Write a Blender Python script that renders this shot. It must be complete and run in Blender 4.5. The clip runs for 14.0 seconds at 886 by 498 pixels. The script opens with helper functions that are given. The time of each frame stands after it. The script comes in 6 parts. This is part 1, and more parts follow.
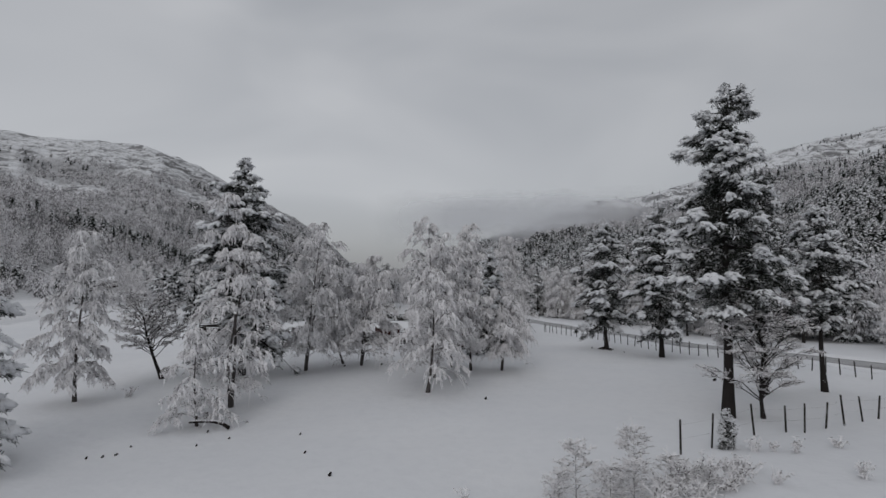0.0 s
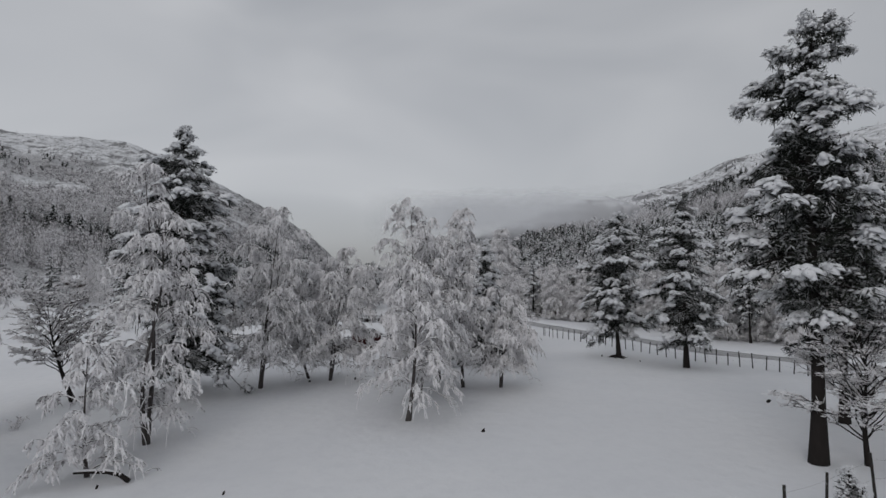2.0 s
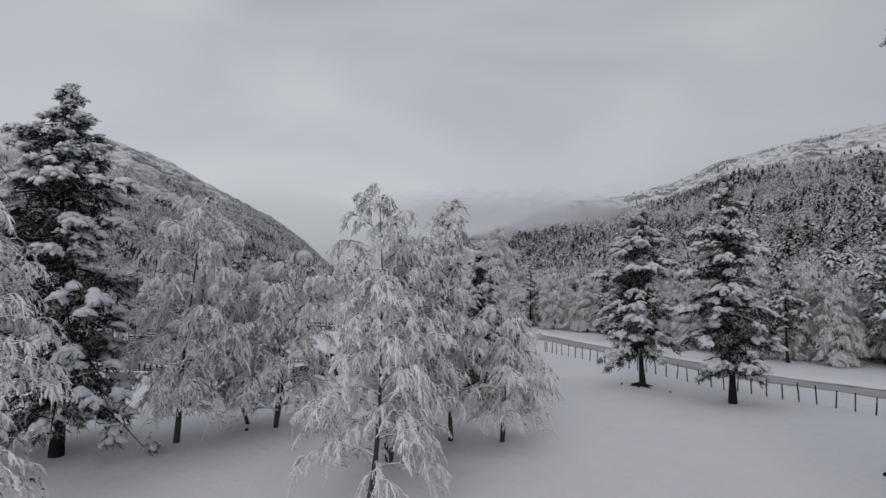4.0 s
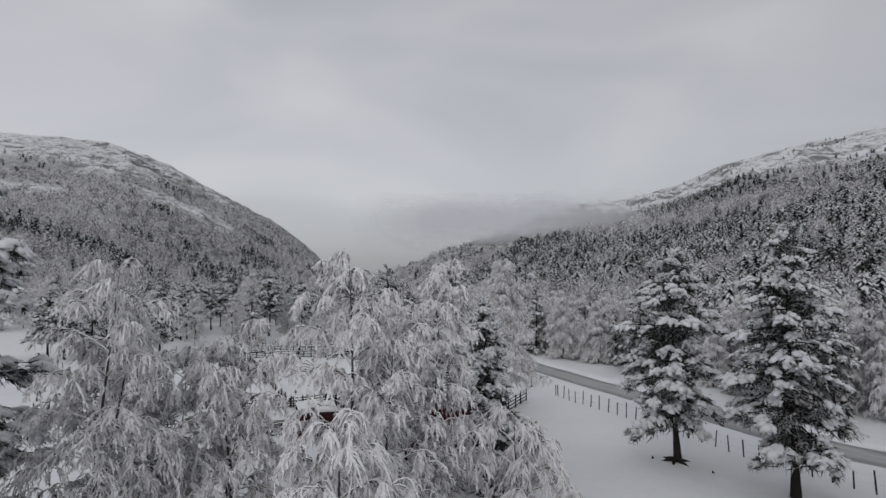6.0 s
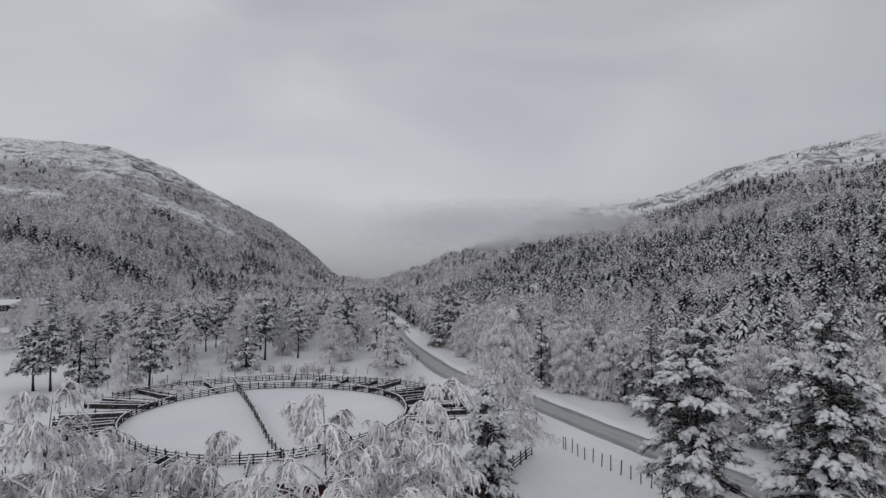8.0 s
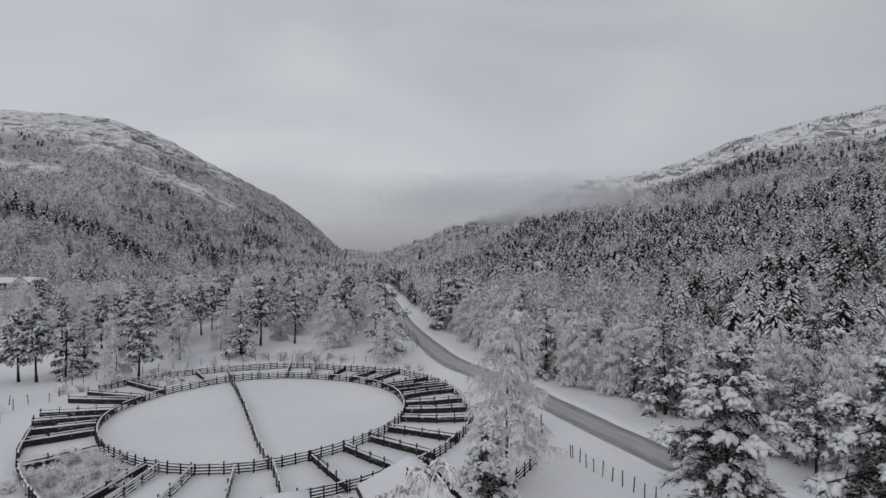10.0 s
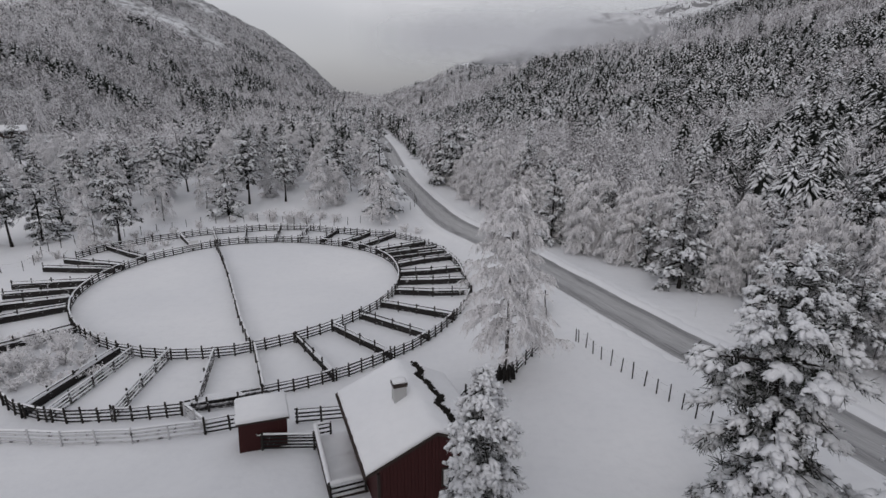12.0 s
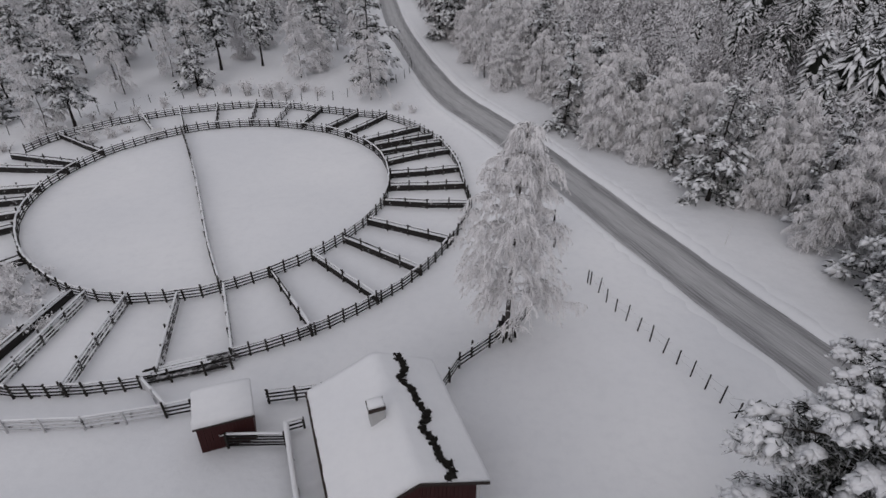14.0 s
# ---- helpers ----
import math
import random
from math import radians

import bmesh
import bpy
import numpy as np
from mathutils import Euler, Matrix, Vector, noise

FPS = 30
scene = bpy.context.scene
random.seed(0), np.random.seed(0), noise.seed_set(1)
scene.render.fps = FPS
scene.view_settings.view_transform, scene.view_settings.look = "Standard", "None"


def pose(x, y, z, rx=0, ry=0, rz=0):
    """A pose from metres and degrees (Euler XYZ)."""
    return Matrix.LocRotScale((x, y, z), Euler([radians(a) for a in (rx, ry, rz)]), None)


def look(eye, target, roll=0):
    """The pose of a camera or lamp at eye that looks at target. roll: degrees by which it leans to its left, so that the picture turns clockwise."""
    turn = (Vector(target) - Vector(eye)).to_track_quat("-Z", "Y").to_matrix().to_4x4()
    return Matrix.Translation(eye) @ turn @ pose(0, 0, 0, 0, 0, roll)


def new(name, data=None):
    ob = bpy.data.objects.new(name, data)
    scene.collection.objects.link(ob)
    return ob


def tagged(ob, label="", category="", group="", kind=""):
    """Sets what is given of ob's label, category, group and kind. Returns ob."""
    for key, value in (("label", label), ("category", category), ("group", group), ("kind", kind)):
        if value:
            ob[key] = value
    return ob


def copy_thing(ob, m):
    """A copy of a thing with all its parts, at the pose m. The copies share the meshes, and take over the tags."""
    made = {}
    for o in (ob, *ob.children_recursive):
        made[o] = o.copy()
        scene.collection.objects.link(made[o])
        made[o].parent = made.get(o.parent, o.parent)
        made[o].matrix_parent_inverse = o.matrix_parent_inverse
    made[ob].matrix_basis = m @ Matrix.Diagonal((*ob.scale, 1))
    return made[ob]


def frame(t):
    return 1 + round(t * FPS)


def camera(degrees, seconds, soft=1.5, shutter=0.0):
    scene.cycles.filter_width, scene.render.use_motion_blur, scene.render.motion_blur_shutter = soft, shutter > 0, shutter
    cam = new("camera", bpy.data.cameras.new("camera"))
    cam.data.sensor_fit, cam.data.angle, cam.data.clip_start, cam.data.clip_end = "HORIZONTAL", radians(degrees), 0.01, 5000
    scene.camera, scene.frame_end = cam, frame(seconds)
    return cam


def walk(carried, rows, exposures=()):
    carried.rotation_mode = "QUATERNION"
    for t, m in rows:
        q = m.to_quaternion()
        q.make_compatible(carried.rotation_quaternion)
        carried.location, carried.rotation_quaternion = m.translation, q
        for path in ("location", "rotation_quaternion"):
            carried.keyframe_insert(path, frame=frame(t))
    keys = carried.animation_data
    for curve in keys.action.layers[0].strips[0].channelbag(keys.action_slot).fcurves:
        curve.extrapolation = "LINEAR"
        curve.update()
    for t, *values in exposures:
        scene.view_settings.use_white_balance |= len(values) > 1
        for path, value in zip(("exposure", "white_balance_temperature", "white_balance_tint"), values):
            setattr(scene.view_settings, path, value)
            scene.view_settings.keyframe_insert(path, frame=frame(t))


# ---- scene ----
cam = camera(78.8, 14.0)
METRES, EYE, TILT, LEAN, TURN = 50.0, 7.6, 2.9, 0.0, 0.0
ROWS = [
    (0.0, 0.0, 0.0, 0.0, -0.0, 0.0, -0.0),
    (0.5, 0.0001, 0.0333, -0.0012, 0.03, -0.02, 0.02),
    (1.0, 0.0008, 0.0707, -0.0048, -0.03, -0.04, -0.04),
    (1.5, 0.0023, 0.1117, -0.0084, -0.34, -0.05, -0.08),
    (2.0, 0.0047, 0.1551, -0.0122, -1.11, -0.06, -0.02),
    (2.5, 0.0076, 0.1998, -0.016, -1.81, -0.08, -0.03),
    (5.0, 0.0224, 0.41, 0.0149, -2.12, 0.06, -0.2),
    (5.5, 0.0247, 0.4377, 0.0311, -2.08, 0.11, -0.18),
    (6.0, 0.0266, 0.461, 0.0488, -2.0, 0.2, -0.21),
    (6.5, 0.0283, 0.4803, 0.0676, -1.95, 0.26, -0.16),
    (7.0, 0.0295, 0.496, 0.0863, -1.92, 0.31, -0.2),
    (7.5, 0.0308, 0.5109, 0.1047, -1.85, 0.34, -0.2),
    (8.0, 0.0324, 0.5243, 0.1241, -1.79, 0.36, -0.17),
    (10.5, 0.0473, 0.6367, 0.1648, -1.34, -5.45, -0.13),
    (11.0, 0.0516, 0.6707, 0.1678, -1.25, -10.03, -0.11),
    (11.5, 0.0557, 0.7084, 0.1713, -1.16, -14.47, -0.09),
    (12.0, 0.0597, 0.7494, 0.1787, -1.1, -19.0, -0.08),
    (12.5, 0.0639, 0.7938, 0.1896, -1.01, -23.55, -0.04),
    (13.0, 0.068, 0.8397, 0.2031, -0.92, -27.95, -0.01),
    (13.5, 0.072, 0.8844, 0.2217, -0.85, -32.1, 0.03),
    (14.0, 0.0772, 0.9256, 0.2419, -0.77, -36.11, 0.11),
]
walk(cam, [(t, pose(0, 0, EYE, TILT, LEAN, TURN) @ pose(METRES * x, METRES * y, METRES * z, 90 + pitch, roll, yaw)) for t, x, y, z, yaw, pitch, roll in ROWS],
     [(0.0, -0.2, 6500, 10), (2.5, -0.14, 6500, 10), (5.0, 0.0, 6500, 11), (7.5, 0.0, 6500, 11), (11.0, 0.03, 6500, 12), (12.5, 0.07, 6590, 13.5), (14.0, 0.02, 6590, 14.5)])

# ---- world and light: a bright, even overcast ----
world = bpy.data.worlds.new("overcast_sky")
scene.world = world
world.use_nodes = True
wn, wl = world.node_tree.nodes, world.node_tree.links
wn.clear()
SUN_ELEVATION, SUN_TURN = radians(28), radians(200)
sky = wn.new("ShaderNodeTexSky")
sky.sky_type, sky.sun_disc, sky.sun_elevation, sky.sun_rotation = "NISHITA", False, SUN_ELEVATION, SUN_TURN
sky_dim = wn.new("ShaderNodeMixRGB")
sky_dim.blend_type, sky_dim.inputs[0].default_value, sky_dim.inputs[2].default_value = "MULTIPLY", 1.0, (0.1, 0.1, 0.1, 1)
coords = wn.new("ShaderNodeTexCoord")
squash = wn.new("ShaderNodeMapping")
squash.inputs["Scale"].default_value = (1.0, 1.0, 2.6)
clouds = wn.new("ShaderNodeTexNoise")
clouds.inputs["Scale"].default_value, clouds.inputs["Detail"].default_value, clouds.inputs["Roughness"].default_value = 1.7, 3.0, 0.45
clouds.inputs["Distortion"].default_value = 0.6
shades = wn.new("ShaderNodeValToRGB")
shades.color_ramp.elements[0].position, shades.color_ramp.elements[0].color = 0.32, (0.415, 0.430, 0.452, 1)
shades.color_ramp.elements[1].position, shades.color_ramp.elements[1].color = 0.70, (0.555, 0.565, 0.580, 1)
cover = wn.new("ShaderNodeMixRGB")
cover.inputs[0].default_value = 0.93
backdrop_light = wn.new("ShaderNodeBackground")
world_out = wn.new("ShaderNodeOutputWorld")
wl.new(coords.outputs["Generated"], squash.inputs["Vector"])
wl.new(squash.outputs["Vector"], clouds.inputs["Vector"])
wl.new(clouds.outputs["Fac"], shades.inputs["Fac"])
wl.new(sky.outputs["Color"], sky_dim.inputs[1])
wl.new(sky_dim.outputs["Color"], cover.inputs[1])
wl.new(shades.outputs["Color"], cover.inputs[2])
rise = wn.new("ShaderNodeSeparateXYZ")
haze = wn.new("ShaderNodeValToRGB")
haze.color_ramp.elements.new(0.52)
for stop, (where, tone) in zip(haze.color_ramp.elements, ((0.50, 0.60), (0.53, 0.80), (0.575, 1.0))):
    stop.position, stop.color = where, (tone, tone, tone * 1.01, 1)
half = wn.new("ShaderNodeMath")
half.operation, half.inputs[1].default_value, half.inputs[2].default_value = "MULTIPLY_ADD", 0.5, 0.5
dimmed = wn.new("ShaderNodeMixRGB")
dimmed.blend_type, dimmed.inputs[0].default_value = "MULTIPLY", 1.0
wl.new(coords.outputs["Generated"], rise.inputs[0])
wl.new(rise.outputs["Z"], half.inputs[0])
wl.new(half.outputs[0], haze.inputs["Fac"])
wl.new(cover.outputs["Color"], dimmed.inputs[1])
wl.new(haze.outputs["Color"], dimmed.inputs[2])
bank = wn.new("ShaderNodeMath")
bank.operation, bank.inputs[1].default_value, bank.inputs[2].default_value = "MULTIPLY_ADD", -0.14, 1.0
banked = wn.new("ShaderNodeMixRGB")
banked.blend_type, banked.inputs[0].default_value = "MULTIPLY", 1.0
wl.new(rise.outputs["X"], bank.inputs[0])
wl.new(dimmed.outputs["Color"], banked.inputs[1])
wl.new(bank.outputs[0], banked.inputs[2])
wl.new(banked.outputs["Color"], backdrop_light.inputs["Color"])
wl.new(backdrop_light.outputs["Background"], world_out.inputs["Surface"])

sun = new("sun", bpy.data.lights.new("sun", "SUN"))
sun.data.energy, sun.data.angle, sun.data.color = 0.5, radians(25), (1.0, 0.97, 0.94)
sun.matrix_world = look((0, 0, 0), (-math.sin(SUN_TURN) * math.cos(SUN_ELEVATION), -math.cos(SUN_TURN) * math.cos(SUN_ELEVATION), -math.sin(SUN_ELEVATION)))


# ---- materials ----
class Nodes:
    """A small builder for node materials."""

    def __init__(self, name, rough=0.7, specular=0.3):
        self.mat = bpy.data.materials.new(name)
        self.mat.use_nodes = True
        self.n, self.l = self.mat.node_tree.nodes, self.mat.node_tree.links
        self.shader = self.n["Principled BSDF"]
        self.shader.inputs["Roughness"].default_value = rough
        self.shader.inputs["Specular IOR Level"].default_value = specular

    def coord(self, kind="Object"):
        if kind == "Position":
            return self.n.new("ShaderNodeNewGeometry").outputs["Position"]
        return self.n.new("ShaderNodeTexCoord").outputs[kind]

    def noise(self, vec, scale, detail=4.0, rough=0.55, stretch=None):
        if stretch:
            m = self.n.new("ShaderNodeMapping")
            m.inputs["Scale"].default_value = stretch
            self.l.new(vec, m.inputs["Vector"])
            vec = m.outputs["Vector"]
        t = self.n.new("ShaderNodeTexNoise")
        t.inputs["Scale"].default_value, t.inputs["Detail"].default_value, t.inputs["Roughness"].default_value = scale, detail, rough
        self.l.new(vec, t.inputs["Vector"])
        return t.outputs["Fac"]

    def ramp(self, fac, *stops):
        r = self.n.new("ShaderNodeValToRGB")
        while len(r.color_ramp.elements) < len(stops):
            r.color_ramp.elements.new(0.5)
        for e, (p, c) in zip(r.color_ramp.elements, stops):
            e.position, e.color = p, ((c, c, c, 1) if isinstance(c, float) else (*c, 1))
        self.l.new(fac, r.inputs["Fac"])
        return r.outputs["Color"]

    def mix(self, fac, a, b, blend="MIX"):
        m = self.n.new("ShaderNodeMixRGB")
        m.blend_type = blend
        for socket, v in zip(m.inputs, (fac, a, b)):
            if isinstance(v, float):
                socket.default_value = v
            elif isinstance(v, tuple):
                socket.default_value = (*v, 1)
            else:
                self.l.new(v, socket)
        return m.outputs["Color"]

    def math(self, kind, a, b):
        m = self.n.new("ShaderNodeMath")
        m.operation = kind
        for socket, v in zip(m.inputs, (a, b)):
            if isinstance(v, (int, float)):
                socket.default_value = v
            else:
                self.l.new(v, socket)
        return m.outputs[0]

    def up(self):
        """How far the surface faces the sky, -1 to 1."""
        g, s = self.n.new("ShaderNodeNewGeometry"), self.n.new("ShaderNodeSeparateXYZ")
        self.l.new(g.outputs["Normal"], s.inputs[0])
        return s.outputs["Z"]

    def island(self):
        return self.n.new("ShaderNodeNewGeometry").outputs["Random Per Island"]

    def random(self):
        return self.n.new("ShaderNodeObjectInfo").outputs["Random"]

    def colour(self, c):
        if isinstance(c, tuple):
            self.shader.inputs["Base Color"].default_value = (*c, 1)
        else:
            self.l.new(c, self.shader.inputs["Base Color"])
        return self

    def bump(self, height, strength, distance):
        b = self.n.new("ShaderNodeBump")
        b.inputs["Strength"].default_value, b.inputs["Distance"].default_value = strength, distance
        self.l.new(height, b.inputs["Height"])
        self.l.new(b.outputs["Normal"], self.shader.inputs["Normal"])
        return self


def snow_material(name, tone=1.0, clots=1.1):
    k = Nodes(name, 0.75, 0.2)
    p = k.coord("Position")
    fine, wide = k.noise(p, 2.2, 6.0, 0.65), k.noise(p, 0.11, 3.0)
    c = k.mix(k.ramp(wide, (0.35, 0.0), (0.7, 1.0)), (0.78 * tone, 0.79 * tone, 0.815 * tone), (0.84 * tone, 0.845 * tone, 0.86 * tone))
    k.colour(k.mix(k.ramp(fine, (0.3, 0.25), (0.6, 0.0)), c, (0.70 * tone, 0.71 * tone, 0.74 * tone)))
    return k.bump(k.noise(p, clots, 6.0, 0.6), 0.35 if clots < 2 else 0.8, 0.12 if clots < 2 else 0.06).mat


def ground_material():
    """Field snow; on steep hillside it thins out to grey rock, heather and brush. Under the woods one dark tone paints
    both brush and tree shade.
    """
    k = Nodes("snow_ground", 0.75, 0.2)
    p = k.coord("Position")
    fine, wide = k.noise(p, 1.6, 6.0, 0.65), k.noise(p, 0.07, 3.0)
    c = k.mix(k.ramp(wide, (0.35, 0.0), (0.7, 1.0)), (0.775, 0.785, 0.81), (0.84, 0.845, 0.86))
    c = k.mix(k.ramp(fine, (0.28, 0.3), (0.55, 0.0)), c, (0.69, 0.70, 0.73))
    rock = k.mix(k.noise(p, 0.3, 5.0), (0.05, 0.05, 0.054), (0.22, 0.215, 0.215))
    steep = k.ramp(k.up(), (0.80, 1.0), (0.955, 0.0))
    broken = k.ramp(k.noise(p, 0.05, 8.0, 0.72, (1, 1, 2.5)), (0.46, 0.0), (0.56, 1.0))
    scrub_shade = k.n.new("ShaderNodeAttribute")
    scrub_shade.attribute_name = "scrub_shade"
    twiggy = k.ramp(k.noise(p, 0.8, 6.0, 0.75), (0.38, 0.25), (0.60, 1.0))
    # understory brush, its colour darkened further for the shade beneath the trees
    c = k.mix(k.mix(1.0, scrub_shade.outputs["Color"], twiggy, "MULTIPLY"), c, (0.20, 0.194, 0.196))
    crag = k.n.new("ShaderNodeAttribute")
    crag.attribute_name = "crag"
    ledges = k.ramp(k.noise(p, 0.034, 9.0, 0.76, (1.3, 0.36, 0.9)), (0.525, 0.0), (0.555, 1.0))
    specks = k.ramp(k.noise(p, 0.20, 7.0, 0.75, (1.2, 0.45, 1)), (0.54, 0.0), (0.60, 0.85))
    c = k.mix(k.mix(1.0, crag.outputs["Color"], ledges, "MULTIPLY"), c, rock)
    c = k.mix(k.mix(1.0, crag.outputs["Color"], specks, "MULTIPLY"), c, rock)
    k.colour(k.mix(k.mix(1.0, steep, broken, "MULTIPLY"), c, rock))
    return k.bump(k.noise(p, 0.9, 7.0, 0.6), 0.4, 0.15).mat


def frosted_material(name, bark, rime, low, high):
    """Bark or twig below, snow and rime wherever the surface faces up."""
    k = Nodes(name, 0.8, 0.15)
    p = k.coord("Position")
    lift = k.math("ADD", k.up(), k.math("MULTIPLY", k.math("SUBTRACT", k.noise(p, 6.0, 3.0), 0.5), 1.6))
    snow = k.ramp(k.math("MULTIPLY", k.math("ADD", lift, 1.0), 0.5), (low, 0.0), (high, 1.0))
    darker = k.mix(k.noise(p, 3.0, 4.0), bark, tuple(0.5 * v for v in bark))
    return k.colour(k.mix(snow, darker, rime)).mat


def far_material(name, leaf, rime, share, grain):
    """Distant trees: each spray holds more or less snow, thickest where the load is. The birches' load also paints
    shade into their crowns.
    """
    k = Nodes(name, 0.85, 0.1)
    p = k.coord("Position")
    load = k.n.new("ShaderNodeAttribute")
    load.attribute_name = "load"
    lift = k.math("ADD", load.outputs["Fac"], k.math("MULTIPLY", k.math("SUBTRACT", k.island(), 0.5), 0.35))
    lift = k.math("ADD", lift, k.math("MULTIPLY", k.math("SUBTRACT", k.noise(p, grain, 4.0, 0.65), 0.5), 1.0))
    snow = k.ramp(k.math("ADD", lift, share), (0.45, 0.0), (0.70, 1.0))
    stand = k.mix(k.noise(p, 0.03, 3.0), leaf, tuple(0.65 * v for v in leaf))
    return k.colour(k.mix(snow, stand, rime)).mat


def bark_material(name, dark, light):
    k = Nodes(name, 0.9, 0.15)
    p = k.coord("Position")
    f = k.noise(p, 7.0, 6.0, 0.7, (1, 1, 0.25))
    plastered = k.ramp(k.noise(p, 1.7, 5.0, 0.7), (0.70, 0.0), (0.77, 1.0))
    k.colour(k.mix(plastered, k.mix(f, dark, light), (0.6, 0.6, 0.62)))
    return k.bump(f, 0.8, 0.03).mat


def wood_material(name, dark, light, streak=14.0, snowless=0.6):
    k = Nodes(name, 0.85, 0.15)
    p = k.coord("Position")
    f = k.mix(k.noise(p, streak, 4.0, 0.6), dark, light)
    f = k.mix(k.random(), f, k.mix(0.5, f, dark))
    k.colour(k.mix(k.ramp(k.noise(p, 2.3, 5.0, 0.7), (snowless, 0.0), (snowless + 0.08, 0.8)), f, (0.66, 0.66, 0.68)))
    return k.bump(k.noise(p, streak, 4.0), 0.4, 0.01).mat


def road_material():
    """Ploughed road: packed grey slush in lengthwise bands. U runs across, V along."""
    k = Nodes("packed_slush", 0.6, 0.3)
    uv = k.coord("UV")
    p = k.coord("Position")
    sep = k.n.new("ShaderNodeSeparateXYZ")
    k.l.new(uv, sep.inputs[0])
    across = k.math("ADD", sep.outputs["X"], k.math("MULTIPLY", k.math("SUBTRACT", k.noise(p, 0.25, 4.0), 0.5), 0.09))
    bands = k.ramp(across, (0.0, 0.60), (0.05, 0.34), (0.10, 0.18), (0.21, 0.20), (0.31, 0.36), (0.40, 0.40), (0.50, 0.33), (0.60, 0.42), (0.72, 0.34), (0.80, 0.19), (0.90, 0.19), (0.95, 0.36), (1.0, 0.64))
    streaks = k.noise(uv, 9.0, 6.0, 0.7, (5.0, 0.16, 1))
    c = k.mix(k.ramp(streaks, (0.35, 0.0), (0.65, 1.0)), k.mix(1.0, bands, (0.80, 0.80, 0.82), "MULTIPLY"), k.mix(0.40, bands, (0.74, 0.74, 0.76)))
    k.colour(c)
    return k.bump(streaks, 0.4, 0.03).mat


def paint_material(name, a, b):
    k = Nodes(name, 0.7, 0.25)
    p = k.coord("Object")
    f = k.noise(p, 5.0, 6.0, 0.65, (6, 6, 0.6))
    return k.colour(k.mix(f, a, b)).bump(f, 0.3, 0.01).mat


SNOW = snow_material("fresh_snow")
GROUND = ground_material()
PINE_SNOW = snow_material("branch_snow", 1.0, 9.0)
NEEDLES = frosted_material("pine_needles", (0.027, 0.031, 0.024), (0.62, 0.63, 0.65), 0.64, 0.94)
TURF = Nodes("dark_turf", 0.95, 0.1).colour((0.022, 0.02, 0.018)).mat
PINE_BARK = bark_material("pine_bark", (0.012, 0.010, 0.0095), (0.036, 0.031, 0.029))
BIRCH_BARK = bark_material("birch_bark", (0.03, 0.027, 0.027), (0.12, 0.108, 0.104))
TWIGS = frosted_material("frosted_twigs", (0.11, 0.093, 0.091), (0.865, 0.855, 0.868), 0.20, 0.46)
FAR_PINE = far_material("far_conifer", (0.026, 0.029, 0.025), (0.76, 0.77, 0.79), 0.05, 2.2)
FAR_BIRCH = far_material("far_birch", (0.17, 0.163, 0.166), (0.78, 0.77, 0.79), 0.04, 1.3)
SNOWY_WOOD = wood_material("snow_plastered_wood", (0.04, 0.038, 0.038), (0.09, 0.086, 0.084), 14.0, 0.47)
WHITENED_WOOD = wood_material("rime_whitened_wood", (0.05, 0.048, 0.048), (0.10, 0.096, 0.094), 14.0, 0.36)
FENCE_WOOD = wood_material("weathered_fence_wood", (0.014, 0.013, 0.013), (0.05, 0.046, 0.044))
POST_WOOD = wood_material("dark_post_wood", (0.02, 0.018, 0.017), (0.06, 0.055, 0.05))
ROAD = road_material()
RED = paint_material("red_wall_paint", (0.060, 0.0155, 0.015), (0.042, 0.0115, 0.011))
DARK_TRIM = paint_material("dark_stained_wood", (0.03, 0.022, 0.02), (0.05, 0.035, 0.03))
WHITE_PAINT = paint_material("white_paint", (0.70, 0.70, 0.70), (0.62, 0.62, 0.62))
PLASTER = paint_material("grey_plaster", (0.36, 0.36, 0.36), (0.48, 0.48, 0.48))
GLASS = Nodes("window_glass", 0.05, 0.5).colour((0.05, 0.055, 0.06)).mat


# ---- mesh helpers ----
def tri(quads):
    q = np.asarray(quads)
    return np.concatenate([q[:, [0, 1, 2]], q[:, [0, 2, 3]]])


def mesh_of(name, shape, mat, smooth=False):
    """A mesh from an array of places and an array of triangles."""
    v, f = np.asarray(shape[0], np.float32), np.asarray(shape[1], np.int32)
    me = bpy.data.meshes.new(name)
    me.vertices.add(len(v))
    me.vertices.foreach_set("co", v.ravel())
    me.loops.add(f.size)
    me.loops.foreach_set("vertex_index", f.ravel())
    me.polygons.add(len(f))
    me.polygons.foreach_set("loop_start", np.arange(0, f.size, 3, dtype=np.int32))
    me.polygons.foreach_set("use_smooth", np.full(len(f), smooth))
    me.update(calc_edges=True)
    me.materials.append(mat)
    return me


def thing(name, place, label, category, group="", kind="", turn=0.0, size=1.0):
    ob = new(name)
    ob.empty_display_size = 0.3
    ob.location, ob.rotation_euler, ob.scale = place, (0, 0, turn), (size, size, size)
    return tagged(ob, label, category, group, kind)


def part(name, shape, mat, parent, label="", smooth=False):
    ob = new(name, shape if isinstance(shape, bpy.types.Mesh) else mesh_of(name, shape, mat, smooth))
    ob.parent = parent
    return tagged(ob, label)


def joined(*shapes):
    vs, fs, n = [], [], 0
    for v, f in shapes:
        if len(v):
            vs.append(np.asarray(v, float))
            fs.append(np.asarray(f, int) + n)
            n += len(v)
    return np.concatenate(vs), np.concatenate(fs)


def unit(v):
    return v / np.maximum(np.linalg.norm(v, axis=-1, keepdims=True), 1e-9)


